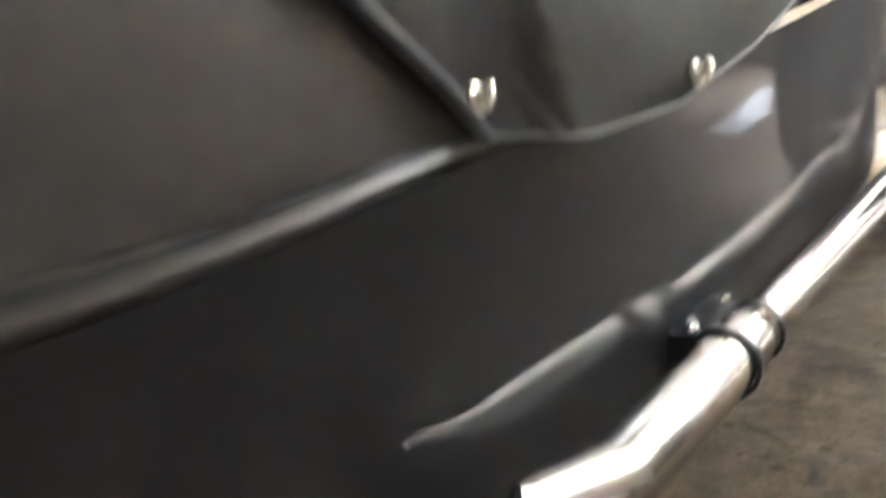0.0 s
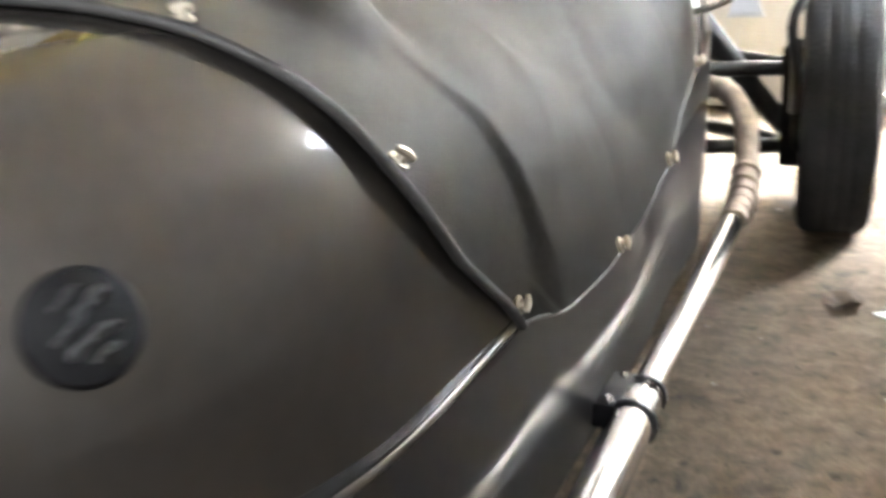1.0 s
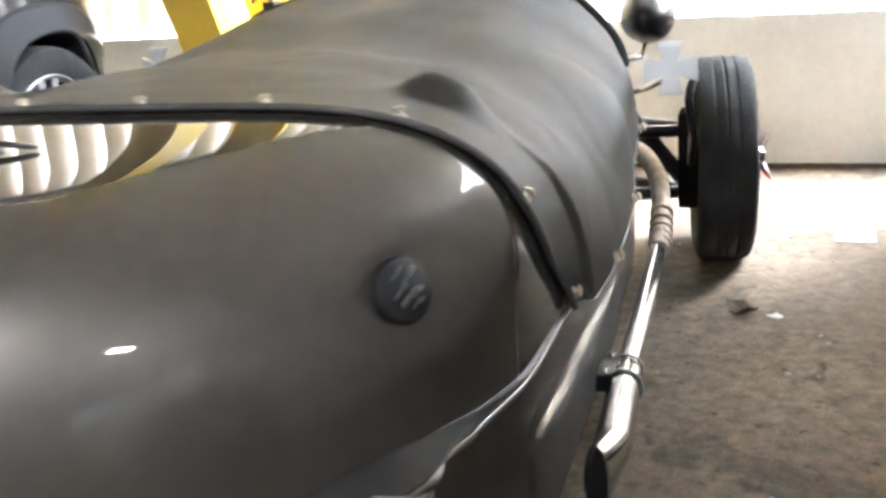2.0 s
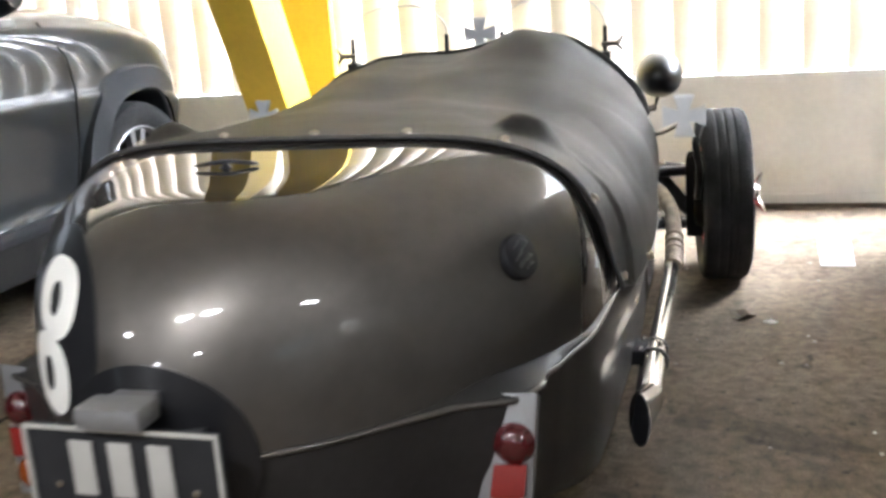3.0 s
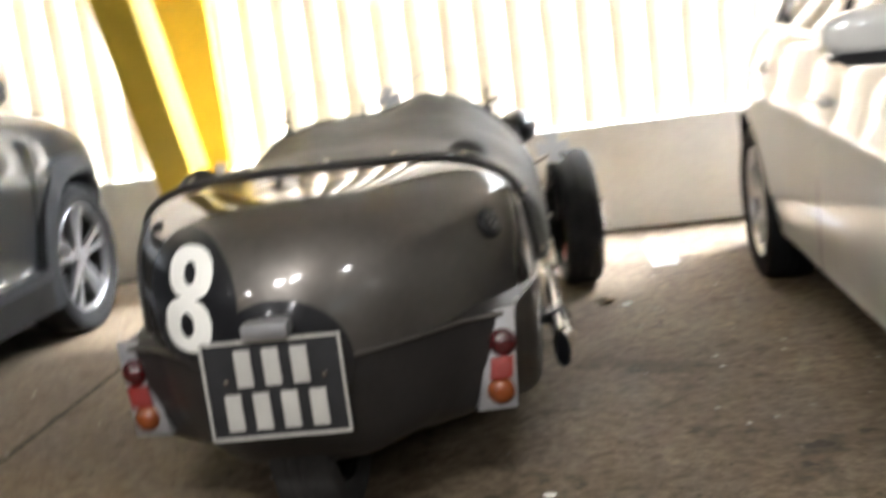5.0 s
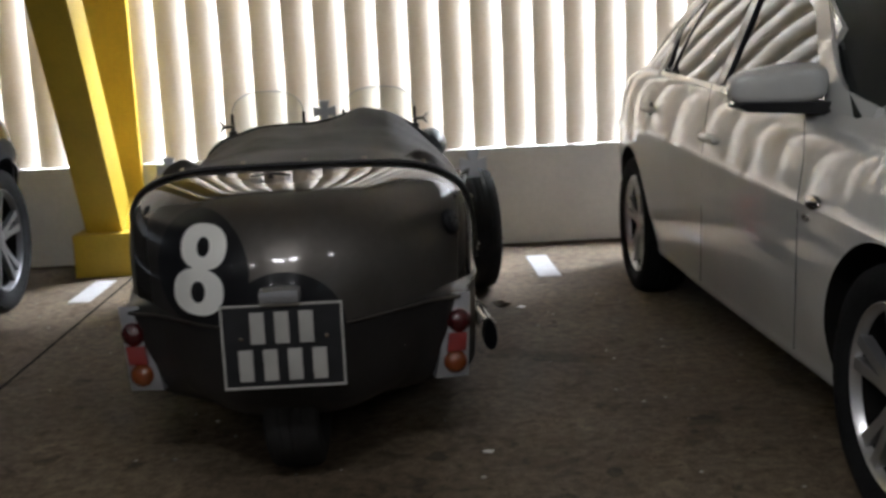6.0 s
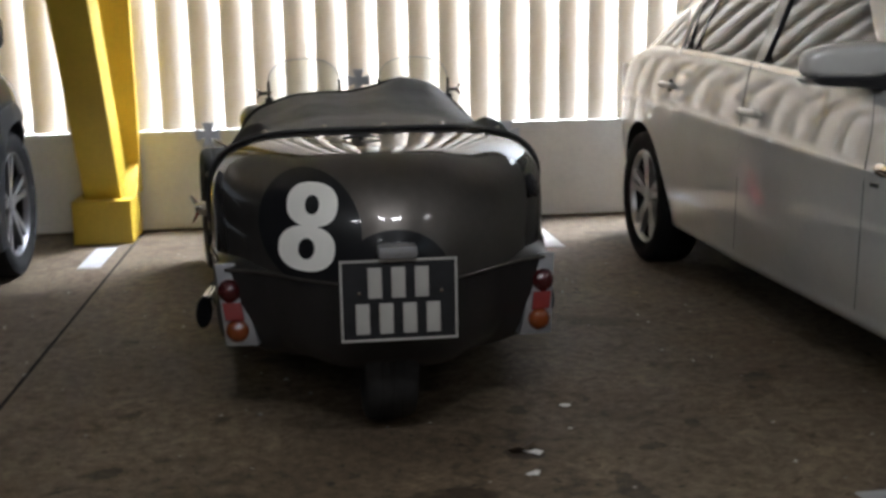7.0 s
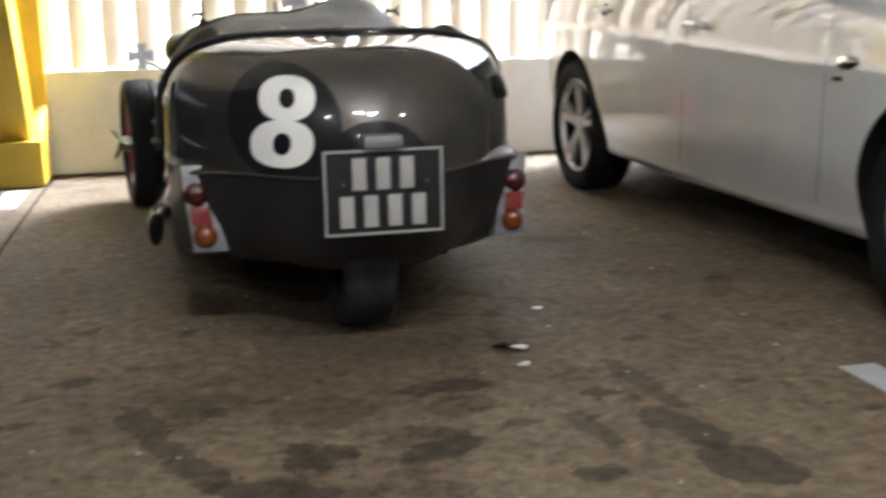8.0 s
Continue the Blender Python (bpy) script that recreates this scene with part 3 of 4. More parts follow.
def tail_lamp(s):
    """Aluminium wedge with a dark red dome, a red reflector and an amber dome."""
    def at(across, up, out=0.0):
        # a leaning frame: up runs from the foot to the head of the wedge
        foot, head = Vector((s * (0.445 if s > 0 else 0.437), 0.342, 0.246 if s > 0 else 0.254)), Vector((s * 0.476, 0.374, 0.489 if s > 0 else 0.497))
        ax = Vector((s * 1.0, 0.10, 0)).normalized()
        zz = (head - foot).normalized()
        nrm = ax.cross(zz)
        nrm = nrm if nrm.y < 0 else -nrm
        return foot + (head - foot) * up + ax * across + nrm * out
    bm = bmesh.new()
    outline = [(-0.052, 0.0), (0.044, 0.0), (0.030, 1.0), (-0.029, 1.0)]
    front = [bm.verts.new(at(a, u)) for a, u in outline]
    back = [bm.verts.new(at(a, u) + Vector((-s * 0.012, 0.075 if a > 0 else 0.04, -0.035 * u))) for a, u in outline]
    bm.faces.new(front), bm.faces.new(back[::-1])
    for k in range(4):
        bm.faces.new((front[k], front[(k + 1) % 4], back[(k + 1) % 4], back[k]))
    bmesh.ops.bevel(bm, geom=list(bm.edges), offset=0.004, segments=2, profile=0.7, affect="EDGES")
    unit = part("tail_lamp", bm, ALU, trike, "aluminium tail lamp wedge with red and amber lenses")
    nrm = (at(0, 0, 1) - at(0, 0)).normalized()
    dome = [(0.034, 0.0), (0.034, 0.003), (0.031, 0.005), (0.030, 0.008), (0.028, 0.012), (0.022, 0.018), (0.012, 0.022), (0, 0.023)]
    part("stop_lens", lathe(dome, at(0.002, 0.665), nrm, 24), RED_DARK, unit, "dark red domed stop lens")
    part("turn_lens", lathe(dome, at(0.002, 0.185), nrm, 24), AMBER, unit, "amber domed indicator lens")
    bm = bmesh.new()
    pts = [at(a, u, o) for o in (0.0, 0.014) for a, u in ((-0.027, 0.31), (0.029, 0.31), (0.028, 0.53), (-0.026, 0.53))]
    v = [bm.verts.new(p) for p in pts]
    bm.faces.new(v[:4]), bm.faces.new(v[4:][::-1])
    for k in range(4):
        bm.faces.new((v[k], v[(k + 1) % 4], v[4 + (k + 1) % 4], v[4 + k]))
    bmesh.ops.bevel(bm, geom=list(bm.edges), offset=0.003, segments=2, profile=0.7, affect="EDGES")
    part("reflector", bm, RED, unit, "bright red reflector lens")


tail_lamp(1), tail_lamp(-1)

# filler cap on the tail's flank, boot handle on top
cap_o = skin_point(0.456, 0.678, 0.006)
cap_n = Vector((0.82, -0.42, 0.38)).normalized()
cap = part("filler_cap", lathe([(0.028, -0.04), (0.036, -0.012), (0.038, -0.006), (0.039, 0.003), (0.036, 0.008), (0.027, 0.011), (0, 0.013)], cap_o, cap_n, 32), BLACK_PLASTIC, trike, "black ridged round filler cap")
b = (Vector((0, 0, 1)) - cap_n * cap_n.z).normalized()
a = cap_n.cross(b)
b, a = (b + a * 0.25).normalized(), (a - b * 0.25).normalized()
for off, q0, q1, thick in ((-0.021, -0.8, 0.5, 0.004), (-0.010, -0.9, 0.85, 0.006), (0.003, -0.5, 0.95, 0.0045), (0.012, -0.95, 0.3, 0.006), (0.022, -0.6, 0.8, 0.004)):
    half = 0.032 * math.sqrt(1 - (off / 0.036) ** 2)
    path = [cap_o + b * (off + 0.003 * math.sin(5 * t + 40 * off)) + a * half * (q0 + (q1 - q0) * t) + cap_n * (0.0105 - 0.004 * abs(2 * t - 1)) for t in (0, 0.2, 0.4, 0.6, 0.8, 1)]
    part("ridge", tube(path, [0.001, thick * 0.8, thick, thick * 0.7, thick, 0.001], 8), CAP_WORN, cap, "scuffed grip ridge")
top = Vector((-0.06, 0.505, on_section(math.pi * 0.53, 0.505)[2]))
handle = part("boot_handle", tube(spline([top + Vector((-0.058, -0.008, 0.006)), top + Vector((0, 0, 0.012)), top + Vector((0.058, 0.01, 0.006))], 10), [0.002] + [0.004] * 9 + [0.002], 10), BLACK_GLOSS, trike, "small dark boot handle")
part("stem", lathe([(0.011, -0.01), (0.010, 0.003), (0.006, 0.006), (0.004, 0.010)], top, (0, 0, 1), 14), BLACK_GLOSS, handle)

# tonneau cover
EDGE = [(0.478, 0.970), (0.51, 0.944), (0.60, 0.842), (0.709, 0.756), (0.80, 0.703), (0.835, 0.688), (0.87, 0.681)]
FOOT = [(0.95, 0.485), (1.07, 0.463), (1.2, 0.459), (1.35, 0.481), (1.5, 0.518), (1.65, 0.560), (1.95, 0.71)]
TOP = [(0.68, 0.858), (0.95, 0.860), (1.25, 0.868), (1.6, 0.895), (1.93, 0.912)]
WIDE = [(0.68, 0.534), (1.0, 0.558), (1.4, 0.565), (1.7, 0.54), (1.95, 0.475)]


def tonneau_section(a, y, out=0.0):
    n = lerp([(0.72, 4.5), (0.98, 3.0), (1.25, 2.45), (1.9, 2.4)], y)
    c, s = math.cos(a), math.sin(a)
    # lies on the tail's skin at its rear edge and eases into its own shape over the cockpit
    k = min(1, max(0, (y - 0.82) / 0.24))
    k = k * k * (3 - 2 * k)
    own = line(FOOT, y)
    w = (half_width(y) + 0.007) * (1 - k) + lerp(WIDE, y) * k
    h = (rise(min(y, 0.739)) + 0.005 + 0.004 * min(1, max(0, (y - 0.74) / 0.08))) * (1 - k) + (lerp(TOP, y) - own) * k
    foot = ZC * (1 - k) + own * k
    return math.copysign(abs(c) ** (2 / n), c) * (w + out), foot + abs(s) ** (2 / n) * (h + out)


def tonneau_start(a):
    """Station of the cover's rear edge at angle a: its edge slopes forward down the flanks."""
    y = 0.75
    for _ in range(12):
        y = 0.5 * y + 0.5 * line(EDGE, tonneau_section(a, y)[1])
    return y


def tonneau_point(u, v, out=0.0):
    a = math.pi * u
    y0 = tonneau_start(a)
    y = y0 + (1.93 - y0) * v
    x, z = tonneau_section(a, y, out)
    c, s = math.cos(a), math.sin(a)
    soft = min(1, max(0, (y - y0) / 0.07))
    # driver's hump over the wheel, lumps over the roll hoop, sag between the supports
    z += 0.072 * math.exp(-(abs(x - 0.225) / 0.125) ** 2.6 - ((y - 1.80) / 0.22) ** 2)
    for sx in (1, -1):
        z += 0.044 * soft * math.exp(-(abs(x - sx * 0.400) / 0.058) ** 3.2 - (abs(y - 0.885) / 0.045) ** 2.6)
    z -= 0.020 * math.exp(-(x / 0.35) ** 2 - ((y - 1.3) / 0.25) ** 2)
    # the flank bulges out forward of a curved seam
    seam = line([(0.50, 1.03), (0.70, 0.96), (0.80, 0.88), (0.9, 0.80)], z)
    k = min(1, max(0, (y - y0) / max(0.02, seam - y0)))
    step = min(1, max(0, (y - seam + 0.016) / 0.016))
    x += math.copysign((0.008 * k ** 1.4 + 0.009 * step * step * (3 - 2 * step) * min(1, max(0, (0.80 - z) / 0.10))) * abs(c) ** 0.5, x)
    fold = noise.noise(Vector((x * 5, y * 2.2, z * 5))) * 0.012 * min(1, (y - y0) * 4)
    # creases pulled between the fasteners
    fold += 0.007 * (0.25 - abs(noise.noise(Vector((x * 3.2 + 4, y * 6.5, z * 3.0))))) * min(1, (y - y0) * 5)
    fold += 0.003 * noise.noise(Vector((x * 14, y * 9, z * 14))) * min(1, (y - y0) * 5)
    # soft folds running forward over the top
    fold += 0.005 * math.sin(x * 24 + 3 * noise.noise(Vector((x * 2, y * 1.6, 7)))) * s * min(1, max(0, (y - 1.0) * 3))
    # drapes running down the flank
    fold += 0.007 * math.sin(y * 16 + z * 5 + 2 * noise.noise(Vector((y * 2, z * 2, 3)))) * min(1, max(0, (y - 1.1) * 3)) * min(1, abs(c) * 1.4)
    fold *= 0.25 + 0.75 * min(1, abs(s) * 3)
    return (x + math.copysign(fold, x) * abs(c), y, z + fold * s)


cover_bm = sheet(tonneau_point, 160, 150)
bmesh.ops.solidify(cover_bm, geom=cover_bm.faces[:], thickness=0.003)
cover = part("tonneau_cover", cover_bm, VINYL, trike, "weathered grey-black vinyl tonneau cover draped over the cockpit", 60)
edge_pts = [tonneau_point(k / 120, 0.0, 0.004) for k in range(121)]
part("edge_binding", tube(edge_pts, 0.0055, 10), HEM, cover, "dark vinyl edge binding of the cover")

for u in (0, 1):
    part("flank_hem", tube([tonneau_point(u, 0.01 + 0.95 * k / 40, 0.0) for k in range(41)], 0.0022, 8), PALE_HEM, cover, "pale worn lower hem of the cover")

front_pts = [tonneau_point(k / 90, 1.0, 0.004) for k in range(91)]
part("front_binding", tube(front_pts, [0.006 + 0.010 * abs(1 - k / 45) ** 1.5 for k in range(91)], 10), RUBBER, cover, "black front hem of the cover")


def fastener(u, v):
    p = Vector(tonneau_point(u, v, 0.003))
    q = (Vector(tonneau_point(u + 0.01, v)) - p).cross(Vector(tonneau_point(u, min(v + 0.02, 1))) - p).normalized()
    c = Vector((0, p.y, 0.5))
    q = q if q.dot(p - c) > 0 else -q
    bm = lathe([(0.010, -0.002), (0.010, 0.002), (0.006, 0.003), (0.004, 0.008)], p, q, 14)
    a = q.orthogonal().normalized()
    tube([p + q * 0.009 - a * 0.009, p + q * 0.010, p + q * 0.009 + a * 0.009], [0.003, 0.0045, 0.003], 8, bm)
    part("fastener", bm, BRASS, cover, "small bright turn-button fastener")


def edge_u(x):
    """Share of the way along the rear edge at which the cover passes x."""
    lo, hi = 0.02, 0.98
    for _ in range(30):
        u = (lo + hi) / 2
        lo, hi = (u, hi) if tonneau_point(u, 0.02)[0] > x else (lo, u)
    return lo


for x in (0.392, 0.210, 0.024, -0.166, -0.352):
    fastener(edge_u(x), 0.016)
def flank_u(z):
    """Share of the way along the rear edge at which the cover's flank rises past z."""
    lo, hi = 0.0, 0.4
    for _ in range(30):
        u = (lo + hi) / 2
        lo, hi = (u, hi) if tonneau_point(u, 0.02)[2] < z else (lo, u)
    return lo


for s in (0, 1):
    for u, v in ((flank_u(0.707), 0.016), (flank_u(0.508), 0.016), (0.006, 0.29), (0.006, 0.52), (0.006, 0.78)):
        fastener(u if s == 0 else 1 - u, v)

# exhausts with brackets, silencers and black fishtails
for s in (1, -1):
    ex = part("exhaust_pipe", tube([(s * 0.550, 2.12, 0.206), (s * 0.566, 1.75, 0.207), (s * 0.580, 1.345, 0.209)], 0.0215, 20), CHROME, trike, "chrome exhaust pipe along the body")
    part("header", tube(spline([(s * 0.38, 2.62, 0.36), (s * 0.46, 2.52, 0.36), (s * 0.520, 2.39, 0.32), (s * 0.547, 2.25, 0.235), (s * 0.553, 2.10, 0.206)], 22), 0.026, 16), RUST, ex, "heat-stained wrapped exhaust header")
    for k in range(5):
        y = 2.14 + 0.035 * k
        part("wrap_ring", lathe([(0.024, -0.01), (0.031, -0.006), (0.031, 0.006), (0.024, 0.01)], (s * (0.5545 - 0.1 * (y - 2.12) ** 1.2), y, 0.207 + 1.0 * (y - 2.12) ** 1.7), (0, 1, 0.3), 16), RUST, ex)
    part("silencer", tube([(s * 0.580, 1.352, 0.209), (s * 0.581, 1.330, 0.209), (s * 0.582, 1.315, 0.210), (s * 0.602, 1.00, 0.217)], [0.023, 0.029, 0.0305, 0.0305], 24), CHROME, ex, "polished chrome silencer")
    for y, r in ((1.352, 0.031), (1.268, 0.0355)):
        part("clamp", lathe([(r - 0.004, -0.006), (r, -0.004), (r, 0.004), (r - 0.004, 0.006)], (s * (0.581 + 0.06 * (1.335 - y)), y, 0.209 + 0.02 * (1.335 - y)), (0.05 * s, -1, 0), 20), BLACK_GLOSS, ex)
    hold = part("bracket", box(min(s * 0.525, s * 0.572), max(s * 0.525, s * 0.572), 1.258, 1.362, 0.200, 0.235, 0.006), BLACK_PLASTIC, ex, "black exhaust bracket on the body")
    for y in (1.272, 1.346):
        part("bolt", lathe([(0.007, 0.0), (0.007, 0.005), (0.004, 0.009), (0, 0.009)], (s * 0.553, y, 0.2345), (0, 0, 1), 8), CHROME, hold, "bright bracket bolt")
    # fishtail: flares upright, cut off aslant so that the black mouth looks back, up and inward
    for name, material, grow, label in (("fishtail", CHROME, 0.0, "chrome fishtail exhaust end"), ("mouth", BLACK_GLOSS, -0.003, "black mouth of the fishtail")):
        bm = bmesh.new()
        rows = []
        for k in range(9):
            t = k / 8
            hw, hh = 0.031 - 0.006 * t + grow, 0.031 + 0.020 * t + grow
            cx, cz = s * (0.602 - 0.006 * t), 0.217 + 0.004 * t
            row = []
            for i in range(20):
                c, q = math.cos(2 * math.pi * i / 20), math.sin(2 * math.pi * i / 20)
                end = 0.900 + 0.020 * q - 0.026 * c - (0.002 if grow else 0)
                row.append(bm.verts.new((cx + s * hw * c, 1.035 + (end - 1.035) * t, cz + hh * q)))
            rows.append(row)
        for r, q in zip(rows, rows[1:]):
            for i in range(20):
                bm.faces.new((r[i], r[(i + 1) % 20], q[(i + 1) % 20], q[i]))
        bm.faces.new(rows[0]), bm.faces.new(rows[-1][::-1])
        tail = part(name, bm, material, ex if name == "fishtail" else tail, label)


def tyre_profile(r, w):
    h = w / 2
    return [(r * 0.68, -h * 0.75), (r * 0.80, -h * 0.98), (r * 0.90, -h), (r * 0.965, -h * 0.90), (r * 0.99, -h * 0.72), (r, -h * 0.45), (r, -h * 0.42), (r * 0.991, -h * 0.38), (r * 0.991, -h * 0.34), (r, -h * 0.30),
            (r, -h * 0.06), (r * 0.991, -h * 0.03), (r * 0.991, h * 0.03), (r, h * 0.06), (r, h * 0.30), (r * 0.991, h * 0.34), (r * 0.991, h * 0.38), (r, h * 0.42), (r, h * 0.45), (r * 0.99, h * 0.72), (r * 0.965, h * 0.90), (r * 0.90, h), (r * 0.80, h * 0.98), (r * 0.68, h * 0.75)]


for s in (1, -1):
    hub = Vector((s * 0.672, 2.70, 0.303))
    wheel = part("front_wheel", lathe(tyre_profile(0.303, 0.165), hub, (1, 0, 0), 56), TYRE, trike, "narrow black tyre on a red front wheel")
    part("rim", lathe([(0.205, -0.062), (0.212, -0.05), (0.195, -0.02), (0.195, 0.02), (0.212, 0.05), (0.205, 0.062)], hub, (1, 0, 0), 40), RIM_RED, wheel, "red-painted wheel rim")
    part("wheel_disc", lathe([(0.198, s * 0.035), (0.15, s * 0.01), (0.08, s * 0.028), (0.05, s * 0.05), (0.0, s * 0.052)], hub, (1, 0, 0), 40), RIM_RED, wheel, "red wheel centre")
    part("hub_nut", lathe([(0.04, s * 0.05), (0.036, s * 0.10), (0.024, s * 0.125), (0, s * 0.128)], hub, (1, 0, 0), 20), CHROME, wheel, "chrome hub nut")
    for k in range(2):
        d = Vector((0, math.cos(0.9 + k * math.pi), math.sin(0.9 + k * math.pi)))
        part("spinner_ear", tube([hub + Vector((s * 0.105, 0, 0)), hub + Vector((s * 0.128, 0, 0)) + d * 0.05, hub + Vector((s * 0.142, 0, 0)) + d * 0.078], [0.012, 0.010, 0.004], 8), CHROME, wheel, "chrome spinner ear")
    # steered a little to the left
    steer = Matrix.Translation(hub) @ Matrix.Rotation(radians(8), 4, "Z") @ Matrix.Translation(-hub)
    for o in (wheel, *wheel.children):
        o.data.transform(steer)
    # suspension
    for y, z in ((2.58, 0.40), (2.84, 0.40), (2.58, 0.21), (2.84, 0.21)):
        part("wishbone", tube([(s * 0.28, y, z), (s * 0.60, 2.70, z - 0.01)], 0.019, 10), BLACK_GLOSS, trike, "black suspension arm")
    part("damper", tube([(s * 0.34, 2.66, 0.52), (s * 0.56, 2.67, 0.25)], [0.030, 0.024], 14), RUBBER, trike, "black coil damper")
    part("brake_drum", lathe([(0.11, -0.03), (0.12, -0.02), (0.12, 0.03), (0.06, 0.035), (0, 0.035)], hub - Vector((s * 0.06, 0, 0)), (s, 0, 0), 28), DARK, trike)
    part("hub_carrier", box(min(s * 0.55, s * 0.61), max(s * 0.55, s * 0.61), 2.64, 2.76, 0.16, 0.45, 0.015), DARK, trike, "black hub carrier")
    part("steering_link", tube(spline([(s * 0.60, 2.52, 0.33), (s * 0.615, 2.42, 0.44), (s * 0.605, 2.40, 0.54), (s * 0.62, 2.46, 0.60)], 12), 0.012, 10), BLACK_GLOSS, trike)
    # headlamp
    hl = part("headlamp", lathe([(0.0, -0.10), (0.02, -0.098), (0.045, -0.075), (0.068, -0.035), (0.076, 0.0), (0.079, 0.012), (0.074, 0.02)], (s * 0.470, 2.60, 0.74), (0, 1, 0), 32), BLACK_GLOSS, trike, "black bullet headlamp")
    part("lens", lathe([(0.070, 0.018), (0.05, 0.028), (0, 0.034)], (s * 0.470, 2.60, 0.74), (0, 1, 0), 32), MIRROR, hl, "glass headlamp lens")
    part("stalk", tube([(s * 0.30, 2.58, 0.60), (s * 0.455, 2.60, 0.63), (s * 0.468, 2.60, 0.68)], 0.012, 10), CHROME, hl)


def cross_outline(r, waist=0.20):
    """Four flared arms round a narrow middle."""
    pts = []
    for k in range(4):
        a = math.pi / 2 * k
        for x, z in ((r * waist, r * waist), (r * 0.52, r), (-r * 0.52, r)):
            pts.append((x * math.cos(a) - z * math.sin(a), x * math.sin(a) + z * math.cos(a)))
    return pts


def cross_mirror(x, y, z, r, tilt, foot):
    bm = prism(cross_outline(r), -0.006, 0.006, "y", 0.0015)
    bmesh.ops.transform(bm, matrix=pose(x, y, z, tilt[0], 0, tilt[1]), verts=bm.verts)
    case = part("mirror", bm, SATIN, trike, "chrome cross-shaped mirror")
    bm = prism(cross_outline(r * 0.86), -0.0085, -0.0062, "y")
    bmesh.ops.transform(bm, matrix=pose(x, y, z, tilt[0], 0, tilt[1]), verts=bm.verts)
    part("glass", bm, SATIN, case, "dull mirror plate")
    part("stalk", tube(spline([foot, ((foot[0] + x) / 2, (foot[1] + y) / 2, z - 0.045), (x, y + 0.008, z - r * 0.3)], 8), 0.006, 8), CHROME, case)


cross_mirror(0.620, 1.79, 0.715, 0.057, (-6, 8), (0.50, 1.80, 0.66))
cross_mirror(-0.628, 1.80, 0.747, 0.050, (-6, -8), (-0.50, 1.80, 0.66))
cross_mirror(0.007, 2.02, 0.947, 0.048, (4, 0), (0.007, 2.02, 0.85))

# aero screens
for cx in (-0.228, 0.241):
    pts = [(cx - 0.145, 0.885), (cx + 0.145, 0.885)]
    for k in range(21):
        a = math.pi * k / 20
        pts.append((cx + 0.152 * math.copysign(abs(math.cos(a)) ** 0.75, math.cos(a)), 0.93 + 0.115 * math.sin(a) ** 0.8))
    bm = prism(pts, 1.928, 1.932, "y")
    bmesh.ops.transform(bm, matrix=Matrix.Translation((0, 0.03, 0)), verts=bm.verts)
    scr = part("aero_screen", bm, GLASS, trike, "clear acrylic aero screen", 20)
    for x in (cx - 0.150, cx + 0.150):
        part("post", tube([(x, 1.945, 0.86), (x, 1.95, 0.955)], [0.008, 0.006], 8), BLACK_GLOSS, scr, "black screen post")
        part("foot", box(x - 0.016, x + 0.016, 1.93, 1.975, 0.86, 0.885, 0.004), BLACK_GLOSS, scr)
    part("edge", tube([(p[0], 1.96, p[1]) for p in pts[2:]], 0.0026, 8), SATIN, scr, "polished edge of the screen")
    sx = 1 if cx > 0 else -1
    o = Vector((cx + sx * 0.17, 1.945, 0.905))
    bm = tube([o - Vector((sx * 0.03, 0, 0)), o + Vector((sx * 0.02, 0, 0))], 0.008, 8)
    for k in (-1, 1):
        tube([o + Vector((sx * 0.015, 0, 0)), o + Vector((sx * 0.032, 0, k * 0.022))], [0.007, 0.004], 8, bm)
    part("wing_nut", bm, CHROME, scr, "wing nut")

# rear wheel
hub = Vector((-0.01, 0.395, 0.280))
rw = part("rear_wheel", lathe(tyre_profile(0.280, 0.155), hub, (1, 0, 0), 56), TYRE, trike, "black tyre of the single rear wheel")
part("rim", lathe([(0.1811, -0.06), (0.186, -0.05), (0.165, 0), (0.186, 0.05), (0.181, 0.06)], hub, (1, 0, 0), 36), DARK, rw)
for s in (1, -1):
    part("swing_arm", tube([(s * 0.10, 0.39, 0.27), (s * 0.14, 1.0, 0.24)], 0.022, 12), BLACK_GLOSS, trike)

# ---- parked cars ----


def ring_solid(rings):
    bm = bmesh.new()
    rows = [[bm.verts.new(p) for p in r] for r in rings]
    n = len(rows[0])
    for r, s in zip(rows, rows[1:]):
        for i in range(n):
            bm.faces.new((r[i], r[(i + 1) % n], s[(i + 1) % n], s[i]))
    bm.faces.new(rows[0]), bm.faces.new(rows[-1][::-1])
    return bm


def cut(ob, cutters):
    """Takes round wheel housings out of a body and bakes the result."""
    for c in cutters:
        m = ob.modifiers.new("cut", "BOOLEAN")
        m.object, m.operation, m.solver = c, "DIFFERENCE", "EXACT"
    dg = bpy.context.evaluated_depsgraph_get()
    me = bpy.data.meshes.new_from_object(ob.evaluated_get(dg))
    ob.modifiers.clear()
    ob.data = me
    me.polygons.foreach_set("use_smooth", [True] * len(me.polygons))
    me.set_sharp_from_angle(angle=radians(32))
    for c in cutters:
        bpy.data.objects.remove(c)


def car_rings(stations, section):
    """Rings across the car: section gives (part of the half width, height) from the sill up to the middle of the top."""
    out = []
    for st in spline([Vector(q) for q in stations], 4 * (len(stations) - 1)):
        half = [(p.x, p.y) for p in spline([Vector((x, z)) for x, z in section(st)], 45)]
        out.append([(x, st[0], z) for x, z in half] + [(-x, st[0], z) for x, z in reversed(half)])
    return out


